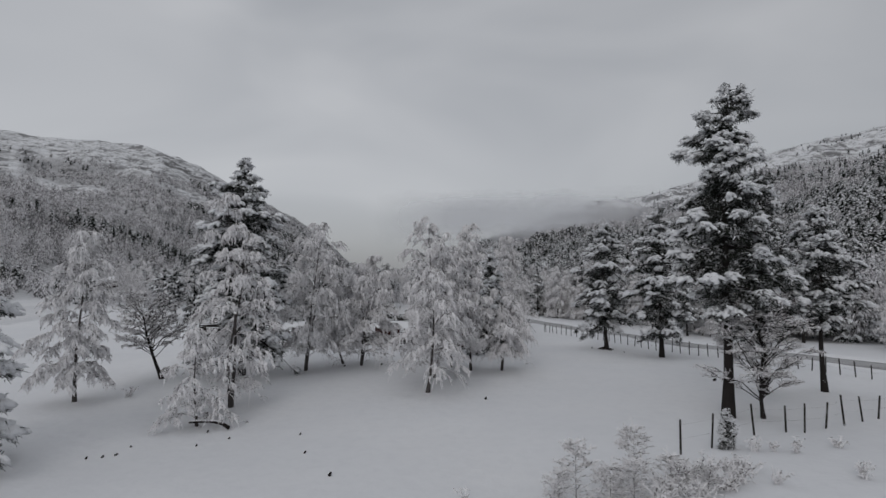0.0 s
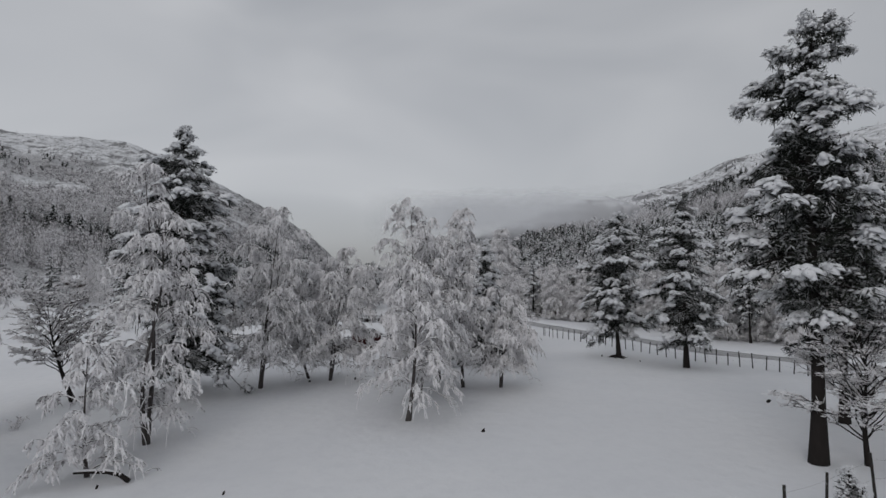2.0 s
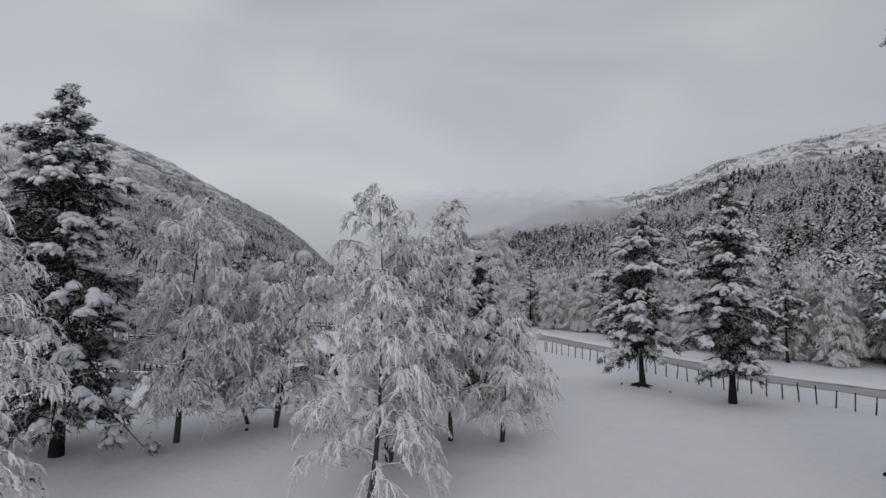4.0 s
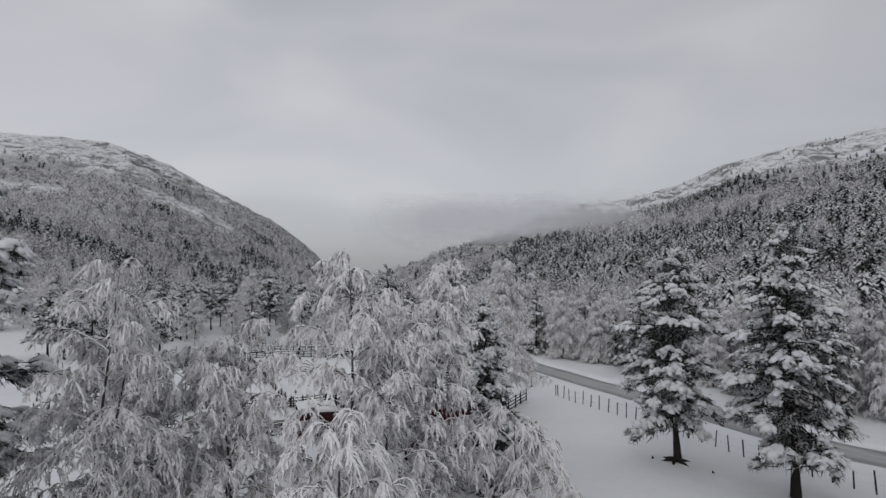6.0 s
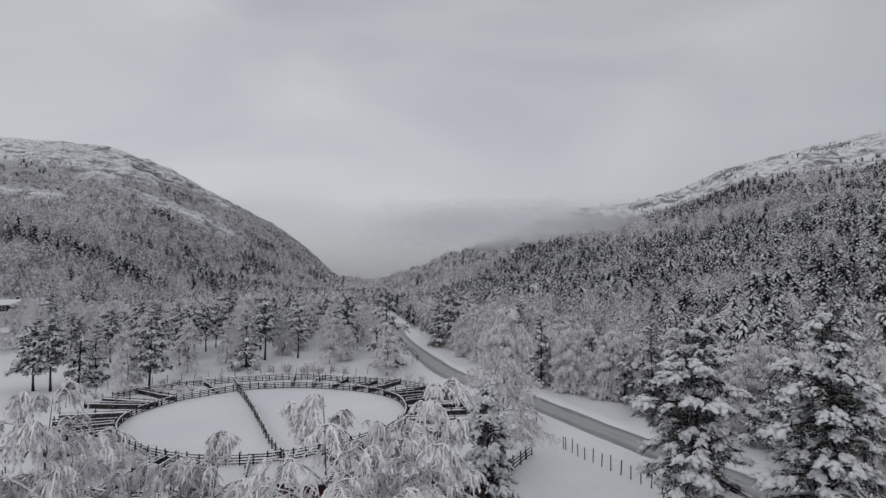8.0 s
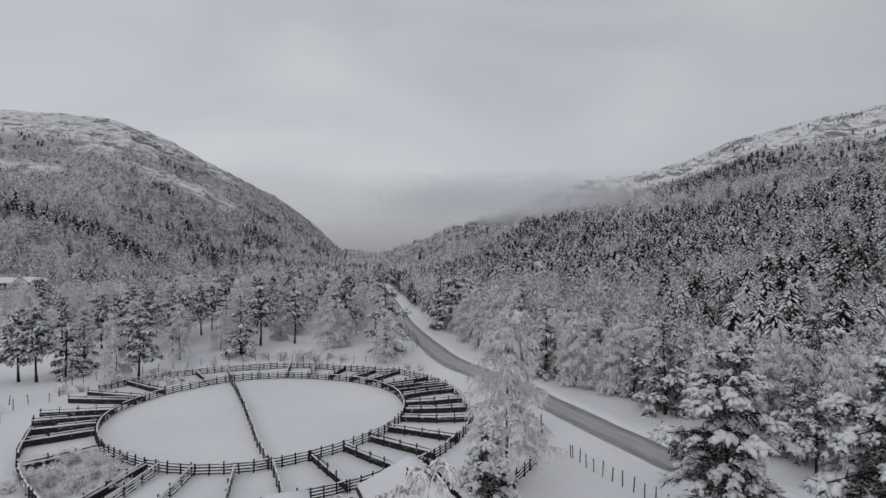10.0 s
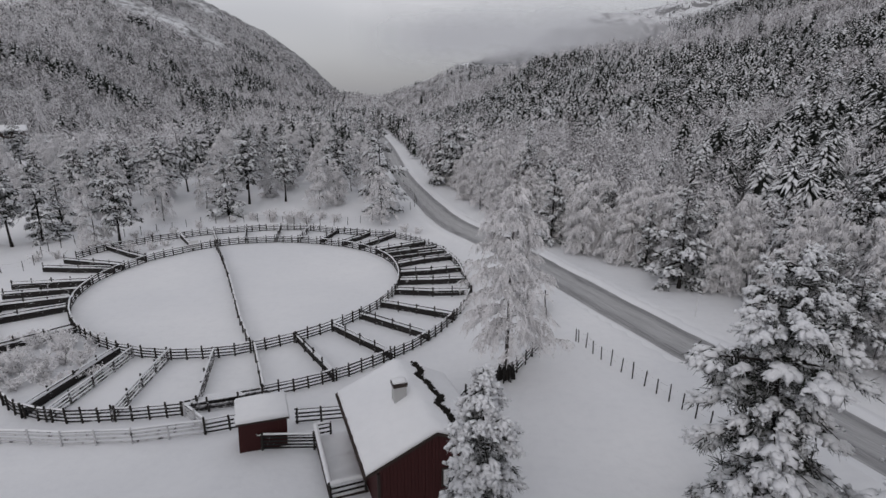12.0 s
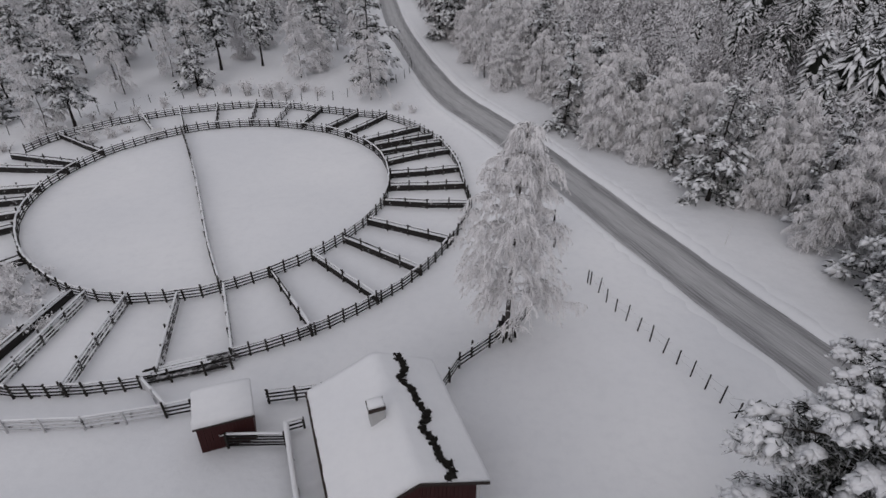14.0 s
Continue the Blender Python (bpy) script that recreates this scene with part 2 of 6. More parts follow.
def tubes(paths, radii, sides):
    """Tapered tubes along many paths at once: paths (n, k, 3), radii (n, k)."""
    n, k, _ = paths.shape
    t = unit(np.gradient(paths, axis=1))
    ref = np.where(np.abs(t[:, :1, 2:3]) > 0.8, np.array([[[1.0, 0.13, 0.0]]]), np.array([[[0.0, 0.0, 1.0]]]))
    a = unit(np.cross(t, np.broadcast_to(ref, t.shape)))
    b = np.cross(t, a)
    w = np.arange(sides) * 2 * np.pi / sides
    ring = a[:, :, None] * np.cos(w)[None, None, :, None] + b[:, :, None] * np.sin(w)[None, None, :, None]
    v = (paths[:, :, None] + radii[:, :, None, None] * ring).reshape(-1, 3)
    i, j, s = np.meshgrid(np.arange(n), np.arange(k - 1), np.arange(sides), indexing="ij")
    base = (i * k + j) * sides
    nxt = (s + 1) % sides
    q = np.stack([base + s, base + nxt, base + sides + nxt, base + sides + s], -1).reshape(-1, 4)
    return v, tri(q)


def box(cx, cy, cz, lx, ly, lz):
    v = np.array([[x, y, z] for x in (-0.5, 0.5) for y in (-0.5, 0.5) for z in (-0.5, 0.5)]) * (lx, ly, lz) + (cx, cy, cz)
    return v, tri([[0, 1, 3, 2], [4, 6, 7, 5], [0, 4, 5, 1], [2, 3, 7, 6], [0, 2, 6, 4], [1, 5, 7, 3]])


def prism(outline, y0, y1):
    """An outline in x, z (counter-clockwise) drawn out from y0 to y1."""
    n = len(outline)
    v = np.array([[x, y0, z] for x, z in outline] + [[x, y1, z] for x, z in outline])
    f = [[0, i, i + 1] for i in range(1, n - 1)] + [[n, n + i + 1, n + i] for i in range(1, n - 1)]
    f += [t for i in range(n) for t in ([i, n + i, n + (i + 1) % n], [i, n + (i + 1) % n, (i + 1) % n])]
    return v, np.array(f)


def soft_ball():
    """A small round lump: an octahedron split once."""
    v = [(1, 0, 0), (-1, 0, 0), (0, 1, 0), (0, -1, 0), (0, 0, 1), (0, 0, -1)]
    f, mid, out = [(0, 2, 4), (2, 1, 4), (1, 3, 4), (3, 0, 4), (2, 0, 5), (1, 2, 5), (3, 1, 5), (0, 3, 5)], {}, []
    for t in f:
        m = []
        for a, b in ((t[0], t[1]), (t[1], t[2]), (t[2], t[0])):
            key = (min(a, b), max(a, b))
            if key not in mid:
                mid[key] = len(v)
                v.append(tuple((p + q) * 0.7071 for p, q in zip(v[a], v[b])))
            m.append(mid[key])
        out += [(t[0], m[0], m[2]), (m[0], t[1], m[1]), (m[2], m[1], t[2]), tuple(m)]
    return np.array(v), np.array(out)


BALL = soft_ball()
GEM = np.array([(1, 0, 0), (0.2, 0.9, 0), (-1, 0.3, 0), (-0.3, -0.9, 0), (0.1, 0, 1), (0, 0, -0.6)], float), np.array([(0, 1, 4), (1, 2, 4), (2, 3, 4), (3, 0, 4), (1, 0, 5), (2, 1, 5), (3, 2, 5), (0, 3, 5)])


def lumps(rng, centres, axes, length, width, height, rough=0.18, sag=0.35, ball=None):
    """Irregular pillows of snow on many places at once, drawn out along their axes."""
    n = len(centres)
    bv, bf = ball or BALL
    x = unit(axes)
    y = unit(np.cross(np.array([0, 0, 1.0]), x))
    z = np.cross(x, y)
    lv = bv[None] * (1 + rng.normal(0, rough, (n, len(bv), 1)))
    lx, ly, lz = lv[..., 0], lv[..., 1], np.where(lv[..., 2] < 0, lv[..., 2] * 0.45, lv[..., 2])
    lz = lz * height[:, None] - sag * height[:, None] * (lx ** 2 + 0.5 * ly ** 2)
    v = centres[:, None] + x[:, None] * (lx * length[:, None])[..., None] + y[:, None] * (ly * width[:, None])[..., None] + z[:, None] * lz[..., None]
    f = bf[None] + (np.arange(n) * len(bv))[:, None, None]
    return v.reshape(-1, 3), f.reshape(-1, 3)


def blades(rng, roots, axes, count, length, width, down=0.25, spread=0.8):
    """Needle sprays: thin triangles that fan out round each axis."""
    n = len(roots)
    d = unit(unit(axes)[:, None] + rng.normal(0, spread, (n, count, 3)) + np.array([0, 0, -down]))
    side = unit(np.cross(d, rng.normal(0, 1, (n, count, 3))))
    ll = (length[:, None] * rng.uniform(0.6, 1.2, (n, count)))[..., None]
    ww = (width[:, None] * rng.uniform(0.7, 1.3, (n, count)))[..., None]
    r = roots[:, None] + rng.normal(0, 0.25, (n, count, 3)) * length[:, None, None]
    v = np.stack([r - side * ww, r + side * ww, r + d * ll], 2).reshape(-1, 3)
    return v, np.arange(len(v)).reshape(-1, 3)


def spline(points, count):
    """A smooth line through plan points, evenly spaced."""
    p = np.asarray(points, float)
    q = np.vstack([2 * p[0] - p[1], p, 2 * p[-1] - p[-2]])
    out = []
    for i in range(1, len(q) - 2):
        t = np.linspace(0, 1, 24, endpoint=False)[:, None]
        a, b, c, d = q[i - 1], q[i], q[i + 1], q[i + 2]
        out.append(0.5 * (2 * b + (c - a) * t + (2 * a - 5 * b + 4 * c - d) * t ** 2 + (3 * b - a - 3 * c + d) * t ** 3))
    line = np.vstack(out + [p[-1:]])
    s = np.concatenate([[0], np.cumsum(np.linalg.norm(np.diff(line, axis=0), axis=1))])
    u = np.linspace(0, s[-1], count)
    return np.stack([np.interp(u, s, line[:, i]) for i in range(line.shape[1])], 1)


# ---- the lie of the land ----
def step(u):
    u = np.clip(u, 0, 1)
    return u * u * (3 - 2 * u)


LATTICE = np.random.default_rng(5).uniform(-1, 1, (256, 256))


def rolling(x, y, scale, octaves=4):
    """Smooth random relief, about -1 to 1."""
    total, weight = 0.0, 1.0
    for o in range(octaves):
        u, v = x / scale * 2 ** o + 31.7 * o, y / scale * 2 ** o + 11.3 * o
        i, j = np.floor(u).astype(int), np.floor(v).astype(int)
        a, b = step(u - i), step(v - j)
        g = lambda p, q: LATTICE[(i + p) % 256, (j + q) % 256]
        total = total + weight * ((g(0, 0) * (1 - a) + g(1, 0) * a) * (1 - b) + (g(0, 1) * (1 - a) + g(1, 1) * a) * b)
        weight *= 0.5
    return total


ROAD_LINE = spline([(60, 5), (46, 27), (35.5, 46), (29, 57.5), (25.3, 66.9), (22.9, 72.6), (20.3, 79.9), (15.8, 92.2), (11.1, 104.9), (4.8, 121.1), (-0.1, 141), (-4.6, 167), (-8.5, 197), (-14, 240), (-26, 320)], 260)
ROAD_HALF = 2.3

# the valley sides as seen from mid field: bearing, rise of the skyline in degrees, how far the crest and the foot lie
SIDES = np.array([
    (-180, 6, 800, 140), (-120, 9, 800, 160), (-75, 12, 800, 170), (-50, 12.4, 850, 190), (-37.6, 12.0, 900, 230), (-29.7, 12.1, 950, 260),
    (-25, 10.8, 1000, 300), (-20, 8.0, 1050, 340), (-16, 6.1, 1150, 380), (-12, 3.1, 1250, 450), (-9, 0.2, 1300, 600), (-5, 0.2, 700, 400),
    (1, 2.9, 620, 230), (8, 5.0, 700, 170), (14, 7.3, 860, 130), (20, 8.0, 900, 105), (25.4, 9.3, 900, 90), (30, 11.0, 880, 80),
    (35, 11.9, 850, 72), (41.2, 12.7, 820, 66), (60, 12, 800, 60), (90, 11, 800, 70), (130, 8, 800, 110), (180, 6, 800, 140)], float)


def road_distance(x, y):
    out = np.full(x.shape, 1e9)
    for px, py in ROAD_LINE:
        np.minimum(out, (x - px) ** 2 + (y - py) ** 2, out)
    return np.sqrt(out)


def field(x, y):
    """The meadow: nearly level, with the fold lying about a metre lower."""
    z = 0.25 + 0.35 * step((x - 4) / 14) * (1 - step((y - 30) / 20))
    z = z - 1.3 * step((y - 50 - 6 * step((x + 12) / 5)) / 15) * (1 - step((x - 3) / 12)) * (1 - 0.75 * step((y - 112) / 20))
    z = z - 0.25 * step((y - 50) / 16) * step((x - 3) / 12)
    z = z - 0.8 * np.exp(-((x + 13) ** 2 + (y - 29) ** 2) / 90) - 0.5 * step((-16 - x) / 14) * (1 - step((y - 55) / 15))
    return z


def height(x, y, road=None):
    x, y = np.asarray(x, float), np.asarray(y, float)
    r, bearing = np.hypot(x - 2, y - 26), np.degrees(np.arctan2(x - 2, y - 26))
    rise, crest, foot = (np.interp(bearing, SIDES[:, 0], SIDES[:, i]) for i in (1, 2, 3))
    top = crest * np.tan(np.radians(rise)) + 9
    s = np.clip((r - foot) / (crest - foot), 0, 1)
    hill = top * (0.35 * s + 0.65 * s ** 1.5) - 0.11 * np.maximum(r - crest, 0)
    hill = hill + step(s * 3) * (11 * rolling(x, y, 130) * (1 - 0.6 * s)) + step(s * 6) * 1.6 * rolling(x, y, 28)
    # knolls and ledges on the open heights
    hill = hill + step((s - 0.42) / 0.2) * (1 - step((s - 0.9) / 0.1)) * (7.0 * (0.6 - np.abs(rolling(x, y, 46, 4))) + 2.4 * rolling(x, y, 15, 3))
    z = field(x, y) + hill + 0.16 * rolling(x, y, 11, 4) * step((120 - r) / 40 + 0.4)
    d = road_distance(x, y) if road is None else road
    bank = 0.16 * np.exp(-((d - ROAD_HALF - 0.7) / 0.6) ** 2)
    return z + bank - 0.34 * (1 - step((d - ROAD_HALF - 0.1) / 0.9))


def on(x, y, lift=0.0):
    return float(height(np.array([x]), np.array([y]))[0]) + lift


# the forest edge beyond the road: y, x
EDGE = np.array([(-60, 110), (20, 76), (45, 56), (60, 42), (66, 34), (72, 31.5), (79, 30.6), (83, 29.6), (87, 26.9), (91, 24.9), (99, 21.4), (103, 18.4), (111, 16.9), (129, 11), (146, 7), (158, 3), (200, -1), (320, -16), (700, -70)], float)


def wooded(x, y, road):
    """How thickly trees stand at a place, 0 to 1."""
    right = (x > np.interp(y, EDGE[:, 0], EDGE[:, 1])) & (road > 6)
    left = (~right) & (road > 6) & ((y > 158 + 10 * rolling(x, y, 22, 2)) | (x < -64 - 0.35 * (y - 60)))
    left = left & ~((x > -130) & (y < 95))
    glade = rolling(x, y, 60, 3)
    thin = np.where(y < 200, 0.3, 1.0) * np.where(glade > 1.0, 0.6, 1.0)
    return np.where(y < 8, 0.0, np.where(right, 1.0, np.where(left, thin, 0.0)))


def bare_rock(x, y):
    """Three open outcrops high on the western side."""
    a, b = (x + 268) * 0.6 + (y - 648) * 0.1, (y - 648) * 0.5 - (x + 268) * 0.15
    c, d = x + 335, (y - 492) * 0.7
    e, f = (x + 418) * 0.9, (y - 505) * 0.7
    rough = 1 + 0.5 * rolling(x, y, 40, 3)
    return np.clip(1.6 * np.exp(-(a * a + b * b) / (900 * rough ** 2)) + 1.3 * np.exp(-(c * c + d * d) / (500 * rough ** 2)) + 1.6 * np.exp(-(e * e + f * f) / (800 * rough ** 2)) - 0.35, 0, 1)


def treeline(bearing, s, bald):
    """How far up the woods go: the western dome and the eastern ridge are bare on top."""
    top = np.interp(bearing, (-50, -29, -24, -14, 0, 12, 30, 50), (0.58, 0.60, 0.84, 0.97, 0.97, 0.80, 0.68, 0.70))
    return 1 - 0.93 * step((s - top - 0.10 * bald) / 0.06)


def build_ground():
    turns = np.radians(np.concatenate([np.arange(-62, 62, 0.33), np.arange(62, 298, 3.0)]))
    n_turn = len(turns)
    rr = np.concatenate([np.arange(0.6, 118, 1.0), 118 * np.exp(np.linspace(0, math.log(1900 / 118), 150)[1:])])
    x, y = rr[:, None] * np.sin(turns), 52 + rr[:, None] * np.cos(turns)
    z = height(x, y)
    v = np.stack([x, y, z], -1).reshape(-1, 3)
    i, j = np.meshgrid(np.arange(len(rr) - 1), np.arange(n_turn), indexing="ij")
    k = (j + 1) % n_turn
    q = np.stack([i * n_turn + j, i * n_turn + k, (i + 1) * n_turn + k, (i + 1) * n_turn + j], -1).reshape(-1, 4)[:, ::-1]
    v = np.vstack([v, [[0, 52, on(0, 52)]]])
    cap = np.stack([np.full(n_turn, len(v) - 1), np.arange(n_turn), (np.arange(n_turn) + 1) % n_turn], 1)
    me = mesh_of("ground", (v, np.concatenate([tri(q), cap])), GROUND, True)
    gx, gy = v[:, 0], v[:, 1]
    r, bearing = np.hypot(gx - 2, gy - 26), np.degrees(np.arctan2(gx - 2, gy - 26))
    crest, foot = (np.interp(bearing, SIDES[:, 0], SIDES[:, i]) for i in (2, 3))
    s = (r - foot) / (crest - foot)
    inside = gx - np.interp(gy, EDGE[:, 0], EDGE[:, 1])
    woods = treeline(bearing, s, rolling(gx, gy, 90, 4))
    # where the ground is painted with brush and the woods' shade
    brush = np.clip(wooded(gx, gy, road_distance(gx, gy)), 0, 1) * np.where(inside > 0, step((inside - 3) / 8), 1.0) * woods * 0.95 * (1 - np.clip(1.5 * bare_rock(gx, gy), 0, 1))
    me.attributes.new("scrub_shade", "FLOAT", "POINT").data.foreach_set("value", brush.astype(np.float32))
    me.attributes.new("crag", "FLOAT", "POINT").data.foreach_set("value", (np.maximum(0.9 * (1 - woods), 0.9 * bare_rock(gx, gy)) * (r > 200)).astype(np.float32))
    ob = new("ground", me)
    tagged(ob, "snow-covered meadow and rocky valley sides under fresh snow", "ground", kind="structure")


def build_road():
    side = unit(np.gradient(ROAD_LINE, axis=0))[:, ::-1] * (1, -1)
    cross = np.linspace(-1, 1, 9)
    p = ROAD_LINE[:, None] + side[:, None] * (cross * ROAD_HALF)[None, :, None]
    z = field(p[..., 0], p[..., 1])
    z = height(p[..., 0], p[..., 1], np.full(z.shape, 99.0)) - 0.14 + 0.05 * (1 - cross ** 2) - 0.10 * (np.abs(cross) > 0.95)
    kernel = np.ones(9) / 9
    z = np.stack([np.convolve(np.pad(c, 4, mode="edge"), kernel, "valid") for c in z.T], 1)
    v = np.concatenate([p, z[..., None]], -1).reshape(-1, 3)
    n, m = len(ROAD_LINE), len(cross)
    i, j = np.meshgrid(np.arange(n - 1), np.arange(m - 1), indexing="ij")
    q = np.stack([i * m + j, i * m + j + 1, (i + 1) * m + j + 1, (i + 1) * m + j], -1).reshape(-1, 4)
    f = tri(q)
    me = mesh_of("road", (v, f), ROAD, True)
    along = np.concatenate([[0], np.cumsum(np.linalg.norm(np.diff(ROAD_LINE, axis=0), axis=1))]) / (2 * ROAD_HALF)
    uv = np.stack([np.broadcast_to((cross + 1) / 2, (n, m)), np.broadcast_to(along[:, None], (n, m))], -1).reshape(-1, 2)
    me.uv_layers.new(name="along").data.foreach_set("uv", uv[f.ravel()].astype(np.float32).ravel())
    tagged(new("road", me), "ploughed country road with packed grey slush and wheel tracks", "road", kind="structure")


def build_snow_banks():
    """Low ploughed ridges of snow along both edges of the road."""
    side = unit(np.gradient(ROAD_LINE, axis=0))[:, ::-1] * (1, -1)
    line = spline(ROAD_LINE[:150], 600)
    side = np.stack([np.interp(np.linspace(0, 149, 600), np.arange(150), side[:150, i]) for i in (0, 1)], 1)
    run = np.arange(600) * 0.35
    for s in (-1, 1):
        wave = 0.05 * rolling(run, 40.0 * s + 0 * run, 3.0, 3)
        rows = []
        for off, lift in ((-0.16, -0.17), (0.0, -0.08), (0.22, 0.05), (0.55, 0.07), (0.95, 0.0), (1.45, -0.22)):
            p = line + side * s * (ROAD_HALF + off + wave * (1.4 if off < 0.3 else 0.6))[:, None]
            z = height(p[:, 0], p[:, 1], np.full(600, 99.0)) + lift + 0.5 * wave * (0 < off < 1.2)
            rows.append(np.column_stack([p, z]))
        v = np.stack(rows, 1).reshape(-1, 3)
        i, j = np.meshgrid(np.arange(599), np.arange(5), indexing="ij")
        q = np.stack([i * 6 + j, i * 6 + j + 1, i * 6 + j + 7, i * 6 + j + 6], -1).reshape(-1, 4)
        tagged(new("snow_bank", mesh_of("snow_bank", (v, tri(q if s < 0 else q[:, ::-1])), SNOW, True)), "low ploughed ridge of snow along the road", "snow bank", kind="structure")


def build_low_cloud():
    """Low cloud clinging to the ridge and filling the head of the valley: a thin white veil."""
    k = Nodes("cloud_veil", 1.0, 0.0)
    k.n.remove(k.shader)
    out = k.n["Material Output"]
    uv = k.coord("UV")
    sep = k.n.new("ShaderNodeSeparateXYZ")
    k.l.new(uv, sep.inputs[0])
    drift = k.math("MULTIPLY", k.math("SUBTRACT", k.noise(uv, 3.0, 5.0, 0.6, (2.2, 1.0, 1)), 0.5), 0.30)
    lift = k.ramp(k.math("ADD", sep.outputs["Y"], drift), (0.12, 0.0), (0.46, 0.88), (0.68, 0.90), (1.0, 0.0))
    sides = k.ramp(sep.outputs["X"], (0.0, 0.0), (0.25, 0.9), (0.62, 0.9), (1.0, 0.0))
    thick = k.mix(1.0, lift, sides, "MULTIPLY")
    white, glow, both, clear, veil = (k.n.new("ShaderNode" + n) for n in ("BsdfDiffuse", "BsdfTranslucent", "AddShader", "BsdfTransparent", "MixShader"))
    white.inputs[0].default_value = glow.inputs[0].default_value = (0.46, 0.47, 0.49, 1)
    k.l.new(white.outputs[0], both.inputs[0])
    k.l.new(glow.outputs[0], both.inputs[1])
    k.l.new(thick, veil.inputs[0])
    k.l.new(clear.outputs[0], veil.inputs[1])
    k.l.new(both.outputs[0], veil.inputs[2])
    k.l.new(veil.outputs[0], out.inputs["Surface"])
    for name, r, a0, a1, e0, e1 in [("low_cloud", 470, -8, 26, 1.7, 9.0)]:
        a, e = np.radians(np.linspace(a0, a1, 33)), np.tan(np.radians(np.linspace(e0, e1, 9)))
        v = np.array([[2 + r * math.sin(b), 26 + r * math.cos(b), 13 + r * t] for t in e for b in a])
        f = tri([[j * 33 + i, j * 33 + i + 1, j * 33 + 34 + i, j * 33 + 33 + i] for j in range(8) for i in range(32)])
        me = mesh_of(name, (v, f), k.mat, True)
        uvs = np.array([[i / 32, j / 8] for j in range(9) for i in range(33)])
        me.uv_layers.new(name="veil").data.foreach_set("uv", uvs[f.ravel()].astype(np.float32).ravel())
        ob = tagged(new(name, me), "thin low cloud clinging to the valley ridge", "cloud", kind="structure")
        ob.visible_shadow = False


build_ground()
build_road()
build_snow_banks()
build_low_cloud()


# ---- trees ----
def trunk_path(rng, tall, bend, lean, knots=9):
    s = np.linspace(0, 1, knots)
    p = np.zeros((knots, 3))
    wave = rng.uniform(-1, 1, (2, 2))
    for i in (0, 1):
        p[:, i] = lean[i] * s * tall + bend * (wave[i, 0] * np.sin(s * 3.1) + wave[i, 1] * np.sin(s * 6.5) * 0.5)
    p[:, 2] = s * tall
    return p - p[0]


def along(path, s):
    u = np.linspace(0, 1, len(path))
    return np.stack([np.interp(s, u, path[:, i]) for i in range(3)], -1)


CONE = (0.75, 1.0, 0.86, 0.62, 0.36, 0.10)
DOME = (0.50, 0.82, 1.0, 0.90, 0.64, 0.26)
LEVELS = (0, 0.15, 0.35, 0.6, 0.85, 1)


